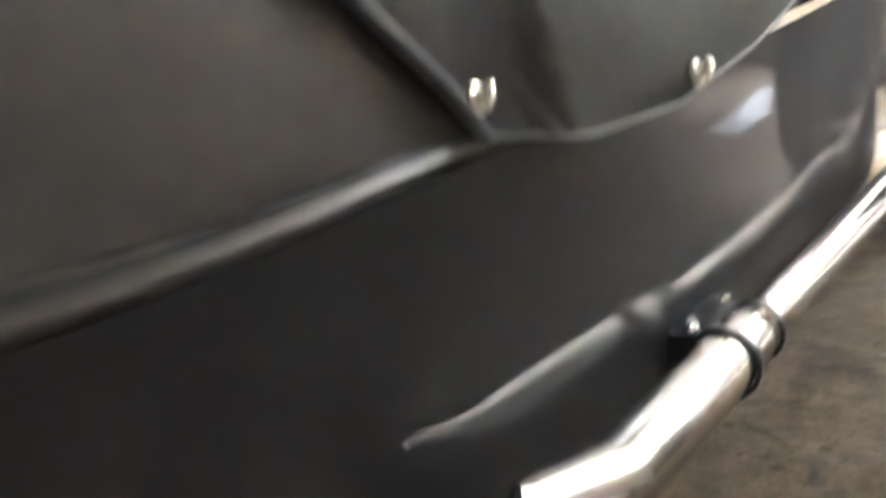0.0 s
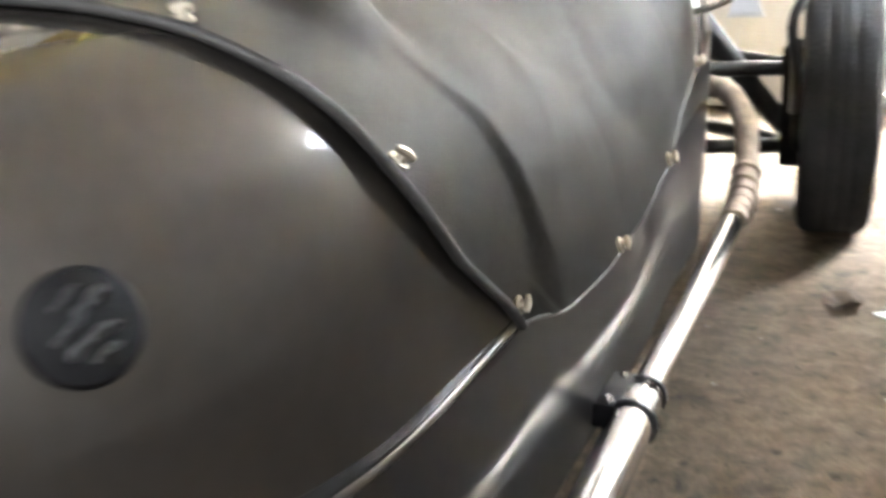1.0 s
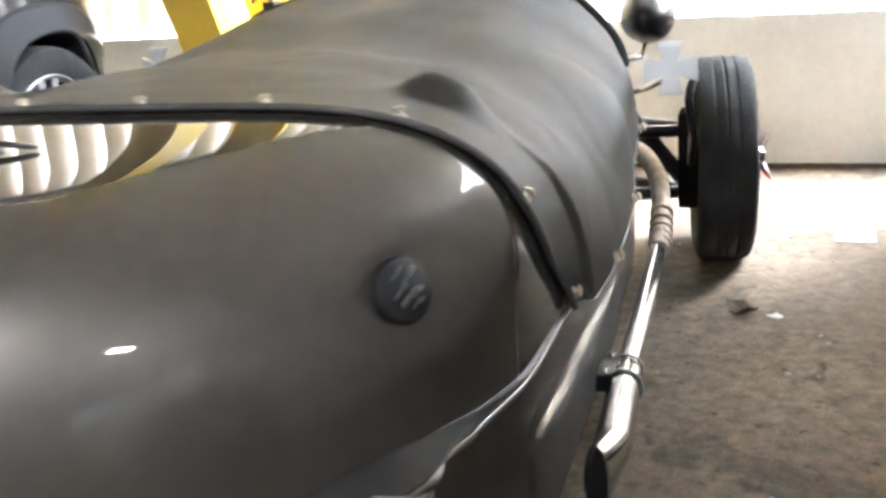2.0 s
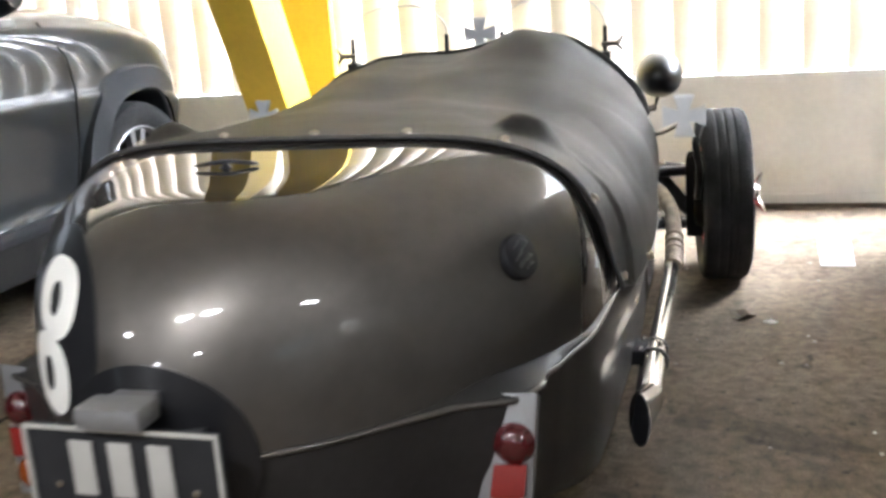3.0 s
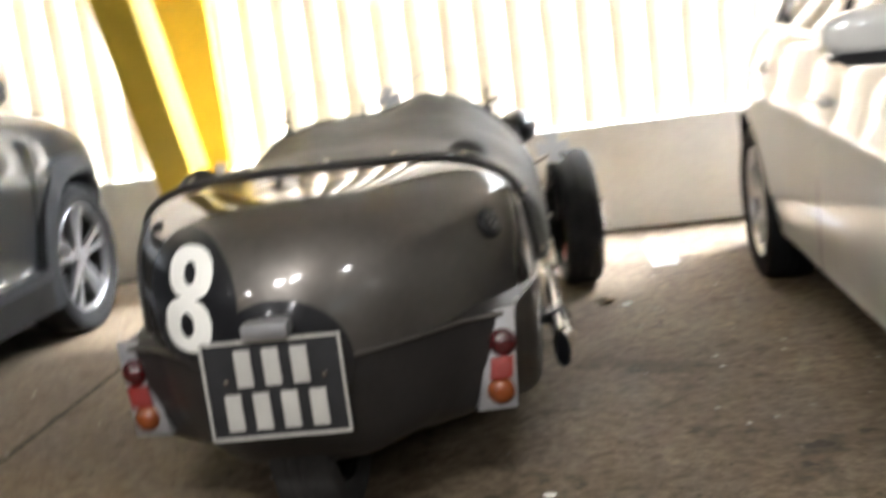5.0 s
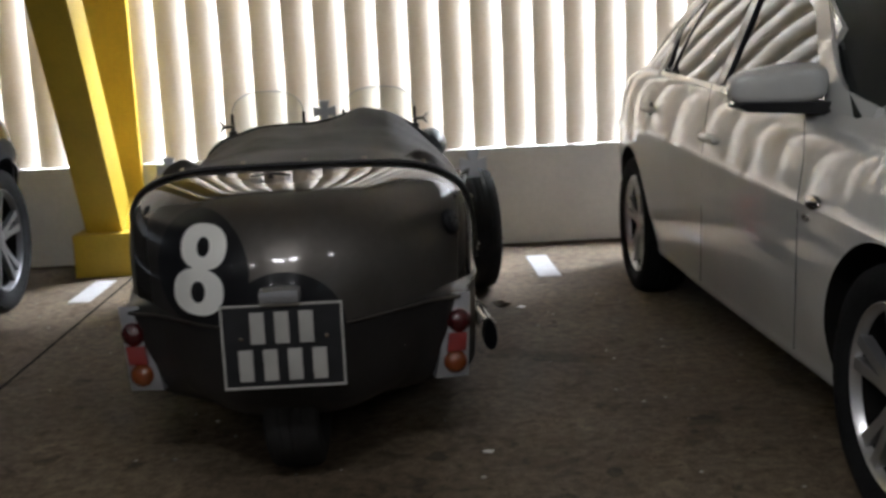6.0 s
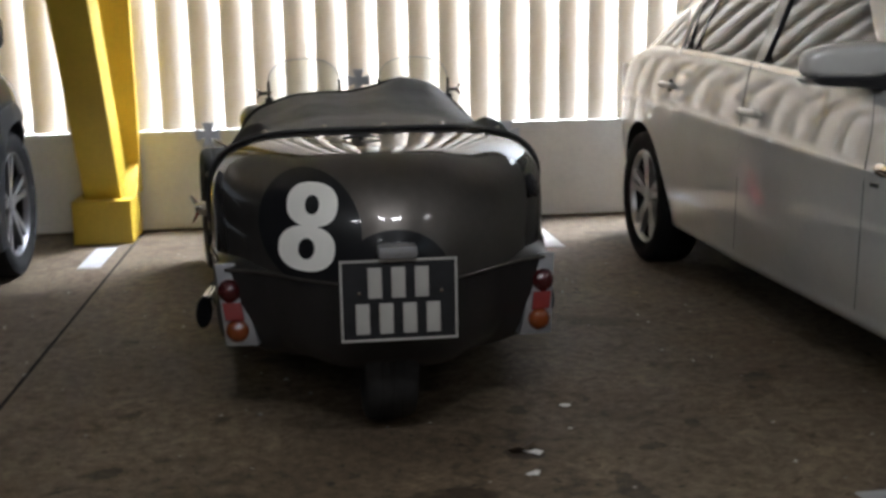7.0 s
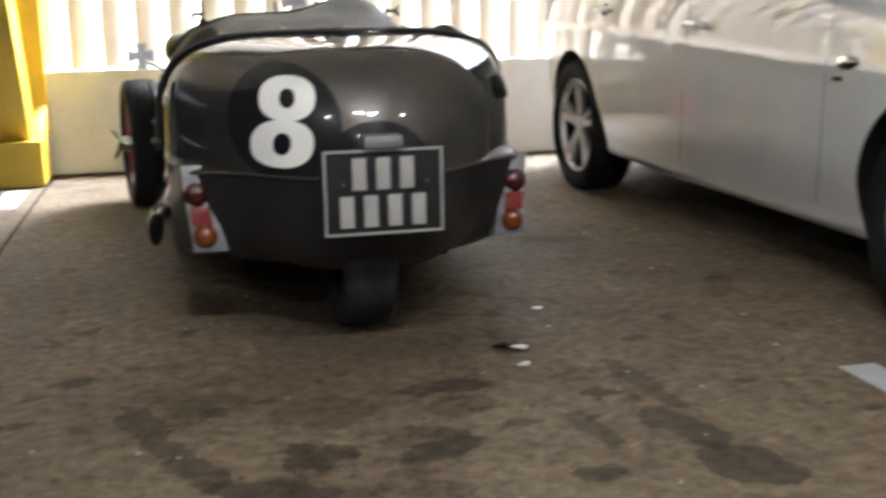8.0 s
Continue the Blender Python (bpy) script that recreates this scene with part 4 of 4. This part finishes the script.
def alloy_wheel(parent, x, y, r, w, side, spokes, pair, rim_material=ALLOY):
    """side: the way the outer face looks. pair: angle between twin spokes."""
    hub = Vector((x, y, r))
    wheel = part("wheel", lathe(tyre_profile(r, w), hub, (1, 0, 0), 56), CAR_TYRE, parent, "black tyre on a silver alloy wheel")
    rr = r * 0.70
    part("rim", lathe([(rr * 0.93, side * w * 0.10), (rr * 0.95, side * w * 0.36), (rr * 1.0, side * w * 0.42), (rr * 1.03, side * w * 0.40), (rr * 0.98, side * w * 0.2), (rr * 0.96, -side * w * 0.3)], hub, (1, 0, 0), 48), rim_material, wheel, "silver alloy rim")
    part("barrel", lathe([(rr * 0.94, side * w * 0.30), (rr * 0.90, -side * w * 0.15), (0, -side * w * 0.16)], hub, (1, 0, 0), 40), DARK, wheel)
    part("hub_cap", lathe([(rr * 0.22, side * w * 0.12), (rr * 0.20, side * w * 0.34), (rr * 0.12, side * w * 0.36), (0, side * w * 0.36)], hub, (1, 0, 0), 24), rim_material, wheel)
    for k in range(spokes):
        for d in (-pair, pair):
            a = 2 * math.pi * k / spokes + d + 0.3
            u = Vector((0, math.cos(a), math.sin(a)))
            t = Vector((0, -math.sin(a), math.cos(a)))
            o = Vector((side, 0, 0))
            bm = bmesh.new()
            rows = []
            for f, hw, dep in ((0.16, 0.085, 0.32), (0.5, 0.060, 0.35), (0.96, 0.075, 0.39)):
                c = hub + u * rr * f + o * w * dep
                rows.append([bm.verts.new(p) for p in (c - t * rr * hw, c + t * rr * hw, c + t * rr * hw * 0.8 - o * 0.03, c - t * rr * hw * 0.8 - o * 0.03)])
            for p, q in zip(rows, rows[1:]):
                for i in range(4):
                    bm.faces.new((p[i], p[(i + 1) % 4], q[(i + 1) % 4], q[i]))
            bm.faces.new(rows[0]), bm.faces.new(rows[-1][::-1])
            part("spoke", bm, rim_material, wheel)
    return wheel


def build_car(root, paint, stations, section, arches, arch_r):
    body = part("body", ring_solid(car_rings(stations, section)), paint, root, "painted bodyshell")
    cutters = []
    for y, z in arches:
        for s in (1, -1):
            x = s * abs(stations[len(stations) // 2][1])
            c = new("housing", mesh_of("housing", lathe([(0, -0.30), (arch_r, -0.30), (arch_r, 0.30), (0, 0.30)], (x, y, z), (1, 0, 0), 48), DARK, 0))
            cutters.append(c)
    body.data.materials.append(DARK)
    cut(body, cutters)
    return body


def roof_panel(root, rings, paint, y0, y1, part_wide):
    """Painted roof skin a little proud of the glasshouse, with a rounded edge."""
    def at(u, v):
        y = y0 + (y1 - y0) * v
        wt, zt = (line([(g[0], g[i]) for g in rings], y) for i in (3, 4))
        x = wt * part_wide * math.sin(math.pi / 2 * max(-1, min(1, (2 * u - 1) * 1.02)))
        return (x, y, zt + 0.012 - 0.07 * abs(x / wt) ** 4 + 0.010 * (1 - (x / wt) ** 2))
    bm = sheet(at, 16, 14)
    bmesh.ops.solidify(bm, geom=bm.faces[:], thickness=0.012)
    part("roof", bm, paint, root, "painted roof panel")


# white saloon, nose away from the wall
saloon = thing("white_car", "dusty white four-door saloon reversed up to the parapet", "car")
# y, half width at the door, sill height, belt height, top-of-middle height
S = [(-1.30, 0.60, 0.30, 0.62, 0.66), (-1.22, 0.74, 0.22, 0.70, 0.74), (-1.0, 0.86, 0.20, 0.80, 0.86), (-0.46, 0.915, 0.19, 0.90, 0.98), (0.2, 0.918, 0.19, 0.945, 1.05), (0.8, 0.92, 0.19, 0.985, 1.05),
     (1.4, 0.92, 0.19, 1.020, 1.08), (1.9, 0.92, 0.20, 1.045, 1.09), (2.43, 0.915, 0.20, 1.055, 1.12), (2.80, 0.890, 0.24, 1.03, 1.11), (3.08, 0.82, 0.30, 0.96, 1.06), (3.28, 0.70, 0.36, 0.85, 0.96), (3.40, 0.54, 0.40, 0.72, 0.80)]


def saloon_section(st):
    y, w, zs, zb, zm = st
    k = zb - zs
    return [(w * 0.78, zs - 0.005), (w * 0.87, zs + 0.005), (w * 0.925, zs + 0.030), (w * 0.940, zs + 0.060), (w * 0.944, zs + 0.085), (w * 0.966, zs + 0.20 * k), (w * 0.988, zs + 0.32 * k), (w, zs + 0.5 * k), (w * 0.999, zs + 0.64 * k), (w * 1.003, zs + 0.705 * k), (w * 0.993, zs + 0.73 * k),
            (w * 0.975, zs + 0.86 * k), (w * 0.945, zs + 0.97 * k), (w * 0.91, zb), (w * 0.85, zb + 0.25 * (zm - zb)), (w * 0.6, zb + 0.75 * (zm - zb)), (w * 0.25, zm), (0.0001, zm)]


body = build_car(saloon, WHITE_PAINT, S, saloon_section, ((-0.295, 0.325), (2.452, 0.325)), 0.372)
# glasshouse: roof shell over dark side glass
G = [(0.10, 0.80, 0.945, 0.80, 0.96), (0.45, 0.835, 0.960, 0.70, 1.20), (0.85, 0.845, 0.985, 0.64, 1.40), (1.3, 0.845, 1.012, 0.63, 1.455), (1.8, 0.845, 1.038, 0.63, 1.445), (2.25, 0.835, 1.050, 0.64, 1.36), (2.6, 0.80, 1.05, 0.66, 1.22), (2.95, 0.72, 1.03, 0.68, 1.06)]
rings = []
for y, wb, zb, wt, zt in G:
    rings.append([(wb, y, zb - 0.03), (wb * 0.985, y, zb + 0.1 * (zt - zb)), (wt * 1.03, y, zt - 0.10 * (zt - zb)), (wt * 0.9, y, zt - 0.02 * (zt - zb)), (0, y, zt),
                  (-wt * 0.9, y, zt - 0.02 * (zt - zb)), (-wt * 1.03, y, zt - 0.10 * (zt - zb)), (-wb * 0.985, y, zb + 0.1 * (zt - zb)), (-wb, y, zb - 0.03)])
part("window_glass", ring_solid(rings), CAR_GLASS, saloon, "dark tinted window glass", 30)


def side_at(y, f, out=0.0, side=-1):
    """Point of the glasshouse's side at station y, f from the belt to the gutter."""
    wb, zb, wt, zt = (line([(g[0], g[i]) for g in G], y) for i in (1, 2, 3, 4))
    x0, z0 = wb * 0.985, zb + 0.1 * (zt - zb)
    x1, z1 = wt * 1.03, zt - 0.10 * (zt - zb)
    return Vector((side * (x0 + (x1 - x0) * f + out), y, z0 + (z1 - z0) * f))


def strip_on_side(name, pts, wide, material, side, out=0.006, label=""):
    """A flat bar along points (y, f) of the glasshouse's side."""
    bm = bmesh.new()
    rows = []
    P = spline([side_at(y, f, 0, side) for y, f in pts], 14)
    for i, p in enumerate(P):
        d = (P[min(i + 1, 14)] - P[max(i - 1, 0)]).normalized()
        nrm = Vector((side, 0, 0.35)).normalized()
        t = d.cross(nrm).normalized() * wide / 2
        rows.append([bm.verts.new(q) for q in (p - t - nrm * 0.004, p + t - nrm * 0.004, p + t + nrm * out, p - t + nrm * out)])
    for p, q in zip(rows, rows[1:]):
        for i in range(4):
            bm.faces.new((p[i], p[(i + 1) % 4], q[(i + 1) % 4], q[i]))
    bm.faces.new(rows[0]), bm.faces.new(rows[-1][::-1])
    part(name, bm, material, saloon, label)


for side in (1, -1):
    # quarter panel behind the rear door glass
    bm = bmesh.new()
    quad = [side_at(y, f, o, side) for o in (0.002, 0.014) for y, f in ((2.02, -0.15), (2.95, -0.25), (2.93, 0.9), (2.6, 1.03), (2.25, 1.05), (1.95, 1.03), (2.17, 0.62))]
    v = [bm.verts.new(p) for p in quad]
    bm.faces.new(v[:7]), bm.faces.new(v[7:][::-1])
    for k in range(7):
        bm.faces.new((v[k], v[(k + 1) % 7], v[7 + (k + 1) % 7], v[7 + k]))
    part("quarter_panel", bm, WHITE_PAINT, saloon)
    strip_on_side("cant_rail", [(0.42, 1.0), (0.9, 1.02), (1.4, 1.03), (1.9, 1.03), (2.1, 1.02)], 0.07, WHITE_PAINT, side, 0.012)
    strip_on_side("belt_trim", [(0.35, -0.14), (0.9, -0.13), (1.4, -0.13), (2.03, -0.13)], 0.022, CHROME, side, 0.010, "bright belt trim")
    strip_on_side("window_frame", [(0.45, 0.93), (0.9, 0.95), (1.4, 0.955), (1.85, 0.95), (2.03, 0.8), (2.12, 0.55), (2.02, 0.1), (1.98, -0.1)], 0.030, BLACK_GLOSS, side, 0.009)
    strip_on_side("door_pillar", [(1.17, -0.1), (1.22, 0.5), (1.27, 0.98)], 0.085, BLACK_GLOSS, side, 0.008)
    strip_on_side("quarter_light_bar", [(1.88, -0.1), (1.92, 0.4), (1.90, 0.9)], 0.030, BLACK_GLOSS, side, 0.007)
    strip_on_side("windscreen_pillar", [(0.05, -0.1), (0.30, 0.45), (0.62, 1.0)], 0.075, WHITE_PAINT, side, 0.014)
    for y, z in ((2.045, 0.893), (1.108, 0.832)):
        o = Vector((side * 0.904, y, z))
        h = part("door_handle", tube(spline([o + Vector((side * 0.002, -0.10, -0.004)), o + Vector((side * 0.018, -0.07, 0)), o + Vector((side * 0.020, 0.06, 0.004)), o + Vector((side * 0.002, 0.09, 0.004))], 12), [0.004, 0.009, 0.012, 0.014, 0.015, 0.015, 0.015, 0.015, 0.015, 0.015, 0.013, 0.009, 0.004], 10), WHITE_PAINT, saloon, "body-coloured door handle")
        # flat dark disc in place of the shade inside a hollow behind the handle
        part("handle_recess", lathe([(0.030, -0.004), (0.029, 0.0015), (0.0, 0.0015)], o + Vector((0, -0.01, 0)), (side, 0, 0.12), 24), CLADDING, h, "dark disc standing in for the shade of a handle recess")
    # side repeater with a bright surround
    o = Vector((side * 0.918, 0.126, 0.737))
    rep = part("side_repeater", lathe([(0.026, -0.004), (0.024, 0.006), (0.012, 0.012), (0, 0.013)], o, (side, 0, 0), 20), CHROME, saloon, "chrome-edged side repeater")
    rep.data.transform(Matrix.Translation(o) @ Matrix.Diagonal((1, 2.0, 0.8, 1)) @ Matrix.Translation(-o))
    # door gaps
    for y0, y1, z0, z1 in ((0.245, 0.225, 0.30, 0.95), (1.20, 1.17, 0.30, 1.02)):
        part("door_gap", tube([(side * (0.9185 if z < 0.8 else 0.885 if z > 0.95 else 0.905), y0 + (y1 - y0) * k / 6, z) for k in range(7) for z in (z0 + (z1 - z0) * k / 6,)], 0.0012, 6), CLADDING, saloon)
    part("badge", box(min(side * 0.917, side * 0.921), max(side * 0.917, side * 0.921), 0.145, 0.195, 0.683, 0.697, 0.001), CHROME, saloon, "small bright wing badge")
    # mirror: a rounded shell that thins towards its outer end, over a black foot
    def shell_at(u, v):
        a, b = 2 * math.pi * u, math.pi * (v - 0.5) * 0.998
        ca, sa, cb, sb = (math.copysign(abs(q) ** 0.62, q) for q in (math.cos(a), math.sin(a), math.cos(b), math.sin(b)))
        out = 0.5 + 0.5 * sb
        return (side * (0.945 + 0.138 * sb), 0.335 - 0.072 * cb * ca * (1.0 - 0.25 * out), 1.046 - 0.010 * out + 0.060 * cb * sa * (1.05 - 0.22 * out))
    bm = sheet(shell_at, 28, 18, True)
    bmesh.ops.remove_doubles(bm, verts=bm.verts, dist=0.002)
    mir = part("door_mirror", bm, WHITE_PAINT, saloon, "white door mirror with a black base", 70)
    bm = prism([(side * 0.80, 0.955), (side * 1.045, 0.972), (side * 1.075, 0.990), (side * 1.05, 1.000), (side * 0.80, 0.992)], 0.275, 0.395, "y", 0.008)
    part("mirror_base", bm, BLACK_GLOSS, mir, "black mirror base")
    for y in (-0.295, 2.443):
        alloy_wheel(saloon, side * 0.80, y, 0.325, 0.215, side, 5, 0.16)
roof_panel(saloon, G, WHITE_PAINT, 0.80, 2.40, 1.0)
part("tail_lamp", box(-0.74, -0.52, 3.22, 3.38, 0.82, 0.96, 0.02), RED_DARK, saloon)
part("tail_lamp", box(0.52, 0.74, 3.22, 3.38, 0.82, 0.96, 0.02), RED_DARK, saloon)
part("underside", box(-0.70, 0.70, -1.1, 2.9, 0.17, 0.26, 0.02), DARK, saloon)
saloon.location = (2.325, 0.0, 0)

# grey sport utility car, nose to the wall
suv = thing("grey_car", "grey sport utility car with dark wheel-arch cladding and bright alloy wheels", "car")
U = [(-1.40, 0.70, 0.42, 0.95, 1.00), (-1.25, 0.86, 0.30, 1.02, 1.06), (-0.6, 0.925, 0.26, 1.08, 1.12), (0.3, 0.93, 0.25, 1.08, 1.12), (1.2, 0.93, 0.25, 1.07, 1.12), (1.8, 0.93, 0.25, 1.07, 1.16), (2.2, 0.928, 0.25, 1.06, 1.16), (2.62, 0.925, 0.25, 1.02, 1.12),
     (2.93, 0.90, 0.24, 0.955, 1.04), (3.10, 0.84, 0.24, 0.87, 0.95), (3.23, 0.70, 0.27, 0.74, 0.81)]


def suv_section(st):
    y, w, zs, zb, zm = st
    k = zb - zs
    return [(w * 0.80, zs - 0.01), (w * 0.95, zs), (w * 0.975, zs + 0.04), (w * 0.97, zs + 0.14 * k), (w * 0.95, zs + 0.22 * k), (w * 0.965, zs + 0.42 * k), (w * 0.995, zs + 0.60 * k), (w * 1.0, zs + 0.66 * k), (w * 0.985, zs + 0.70 * k),
            (w * 0.975, zs + 0.86 * k), (w * 0.95, zs + 0.96 * k), (w * 0.91, zb), (w * 0.86, zb + 0.3 * (zm - zb)), (w * 0.6, zb + 0.8 * (zm - zb)), (w * 0.25, zm), (0.0001, zm)]


build_car(suv, GREY_PAINT, U, suv_section, ((-0.08, 0.37), (2.665, 0.37)), 0.405)
UG = [(-1.15, 0.70, 1.06, 0.60, 1.45), (-0.7, 0.84, 1.08, 0.66, 1.62), (0.2, 0.85, 1.08, 0.68, 1.66), (1.0, 0.85, 1.07, 0.66, 1.62), (1.5, 0.84, 1.06, 0.68, 1.42), (1.95, 0.80, 1.06, 0.74, 1.14)]
rings = []
for y, wb, zb, wt, zt in UG:
    rings.append([(wb, y, zb - 0.04), (wb, y, zb + 0.1 * (zt - zb)), (wt * 1.03, y, zt - 0.08), (wt * 0.9, y, zt - 0.01), (0, y, zt), (-wt * 0.9, y, zt - 0.01), (-wt * 1.03, y, zt - 0.08), (-wb, y, zb + 0.1 * (zt - zb)), (-wb, y, zb - 0.04)])
part("window_glass", ring_solid(rings), CAR_GLASS, suv, "dark window glass", 30)
roof_panel(suv, UG, GREY_PAINT, -0.95, 1.15, 0.90)
for side in (1, -1):
    for y0 in (-0.08, 2.665):
        # squared cladding frame round each arch
        inner = [(-0.345, -0.17), (-0.345, -0.02), (-0.30, 0.14), (-0.22, 0.28), (-0.12, 0.36), (0.06, 0.382), (0.20, 0.34), (0.32, 0.18), (0.36, 0.0), (0.36, -0.15)]
        outer = [(-0.445, -0.17), (-0.44, 0.02), (-0.37, 0.24), (-0.29, 0.40), (-0.19, 0.475), (0.06, 0.490), (0.27, 0.445), (0.41, 0.28), (0.45, 0.05), (0.45, -0.15)]
        bm = bmesh.new()
        rows = []
        for a, c in zip(spline([(p, q, 0) for p, q in inner], 36), spline([(p, q, 0) for p, q in outer], 36)):
            wide = line([(u[0], u[1]) for u in U], y0 + c.x) / 0.93
            side_x = line([(0.20, 0.880), (0.29, 0.907), (0.362, 0.902), (0.426, 0.8835), (0.586, 0.897), (0.73, 0.925), (0.778, 0.930), (0.81, 0.916), (0.938, 0.907)], 0.37 + c.y)
            ring = ((a, 0.80), (a, 0.932), (a.lerp(c, 0.06), 0.940), (a.lerp(c, 0.86), max(0.925, side_x + 0.012)), (c, side_x - 0.004))
            rows.append([bm.verts.new((side * o * wide, y0 + p.x, 0.37 + p.y)) for p, o in ring])
        for p, q in zip(rows, rows[1:]):
            for i in range(4):
                bm.faces.new((p[i], p[i + 1], q[i + 1], q[i]))
        part("arch_cladding", bm, CLADDING, suv, "grey plastic wheel-arch cladding", 25)
        alloy_wheel(suv, side * 0.798, y0, 0.355, 0.235, side, 5, 0.17, MACHINED)
    part("sill_cladding", box(min(side * 0.86, side * 0.935), max(side * 0.86, side * 0.935), 0.42, 2.235, 0.20, 0.337, 0.012), DARK, suv, "dark sill cladding")
    part("sill_trim", box(min(side * 0.90, side * 0.945), max(side * 0.90, side * 0.945), 0.42, 2.225, 0.338, 0.388, 0.018), CLADDING, suv, "grey sill trim")
    part("door_gap", tube([(side * 0.905, 2.195, 0.42), (side * 0.924, 2.225, 0.62), (side * 0.930, 2.24, 0.80), (side * 0.915, 2.235, 0.93), (side * 0.86, 2.17, 1.06)], 0.004, 6), DARK, suv)
    rows = []
    bm = bmesh.new()
    for k in range(9):
        t = k / 8
        hh = 0.085 * math.sin(math.pi * (0.2 + 0.66 * t)) ** 0.5
        dd = 0.075 * math.sin(math.pi * (0.25 + 0.6 * t)) ** 0.6
        ring = []
        for i in range(16):
            c, q = math.cos(2 * math.pi * i / 16), math.sin(2 * math.pi * i / 16)
            # flat towards the rear, rounded ahead
            ring.append(bm.verts.new((side * (0.94 + 0.21 * t), 1.70 + (dd if c > 0 else 0.035) * math.copysign(abs(c) ** 0.8, c), 1.165 + 0.01 * t + hh * math.copysign(abs(q) ** 0.75, q))))
        rows.append(ring)
    for p, q in zip(rows, rows[1:]):
        for i in range(16):
            bm.faces.new((p[i], p[(i + 1) % 16], q[(i + 1) % 16], q[i]))
    bm.faces.new(rows[0]), bm.faces.new(rows[-1][::-1])
    mir = part("door_mirror", bm, GREY_PAINT, suv, "grey door mirror on a black base")
    part("mirror_base", box(min(side * 0.82, side * 1.09), max(side * 0.82, side * 1.09), 1.655, 1.765, 1.055, 1.088, 0.012), BLACK_GLOSS, mir, "black mirror base")
    part("head_lamp", box(min(side * 0.60, side * 0.76), max(side * 0.60, side * 0.76), 2.98, 3.165, 0.66, 0.75, 0.02), CAR_GLASS, suv, "clear head lamp")
part("underside", box(-0.8, 0.8, -1.2, 3.0, 0.2, 0.3, 0.02), DARK, suv)
suv.location = (-2.55, 0.035, 0)

# ---- litter ----


def scrap(x, y, size, material, label, category, turn):
    bm = bmesh.new()
    n = 9
    rim = []
    for i in range(n):
        a = 2 * math.pi * i / n
        r = size * (0.6 + 0.4 * random.random())
        rim.append((r * math.cos(a), 0.6 * r * math.sin(a), 0.003 + (0.030 if material is LEAF else 0.012) * random.random() * (size / 0.05)))
    top = [bm.verts.new(p) for p in rim]
    low = [bm.verts.new((p[0] * 0.98, p[1] * 0.98, max(0.0004, p[2] - 0.003))) for p in rim]
    c, d = bm.verts.new((0, 0, 0.005)), bm.verts.new((0, 0, 0.0015))
    for i in range(n):
        j = (i + 1) % n
        bm.faces.new((c, top[i], top[j])), bm.faces.new((d, low[j], low[i])), bm.faces.new((top[i], low[i], low[j], top[j]))
    ob = tagged(part(category.replace(" ", "_"), bm, material, None, "", 0), label, category)
    ob.matrix_world = pose(x, y, 0.0004, 0, 0, turn)


scrap(0.332, 0.026, 0.050, LEAF, "curled dark dry leaf on the concrete", "dry leaf", 20)
scrap(0.364, 0.004, 0.030, PAPER, "small white paper scrap on the floor", "paper scrap", -20)
scrap(0.333, -0.142, 0.028, PAPER, "small pale paper scrap on the floor", "paper scrap", 30)
scrap(0.541, 0.366, 0.020, PAPER, "tiny pale paper scrap on the floor", "paper scrap", 0)
scrap(0.76, 2.20, 0.050, LEAF, "dark dry leaf on the concrete", "dry leaf", 10)
scrap(0.84, 2.18, 0.024, PAPER, "pale paper scrap beside a dry leaf", "paper scrap", 0)

# scattered grit
bm = bmesh.new()
rng = random.Random(7)
for k in range(170):
    x, y, r = rng.uniform(-1.6, 1.6), rng.uniform(-1.6, 3.3), rng.uniform(0.003, 0.010)
    a = rng.uniform(0, 6.28)
    pts = [(x + r * rng.uniform(0.6, 1.2) * math.cos(a + 1.26 * i), y + r * rng.uniform(0.5, 1.1) * math.sin(a + 1.26 * i)) for i in range(5)]
    lo = [bm.verts.new((p, q, 0.0005)) for p, q in pts]
    hi = [bm.verts.new((x + (p - x) * 0.7, y + (q - y) * 0.7, 0.0012 + r * 0.3)) for p, q in pts]
    bm.faces.new(hi)
    for i in range(5):
        bm.faces.new((lo[i], lo[(i + 1) % 5], hi[(i + 1) % 5], hi[i]))
tagged(part("grit", bm, GRIT, None, "", 0), "scattered pale grit and crumbs on the concrete", "grit", "", "stuff")
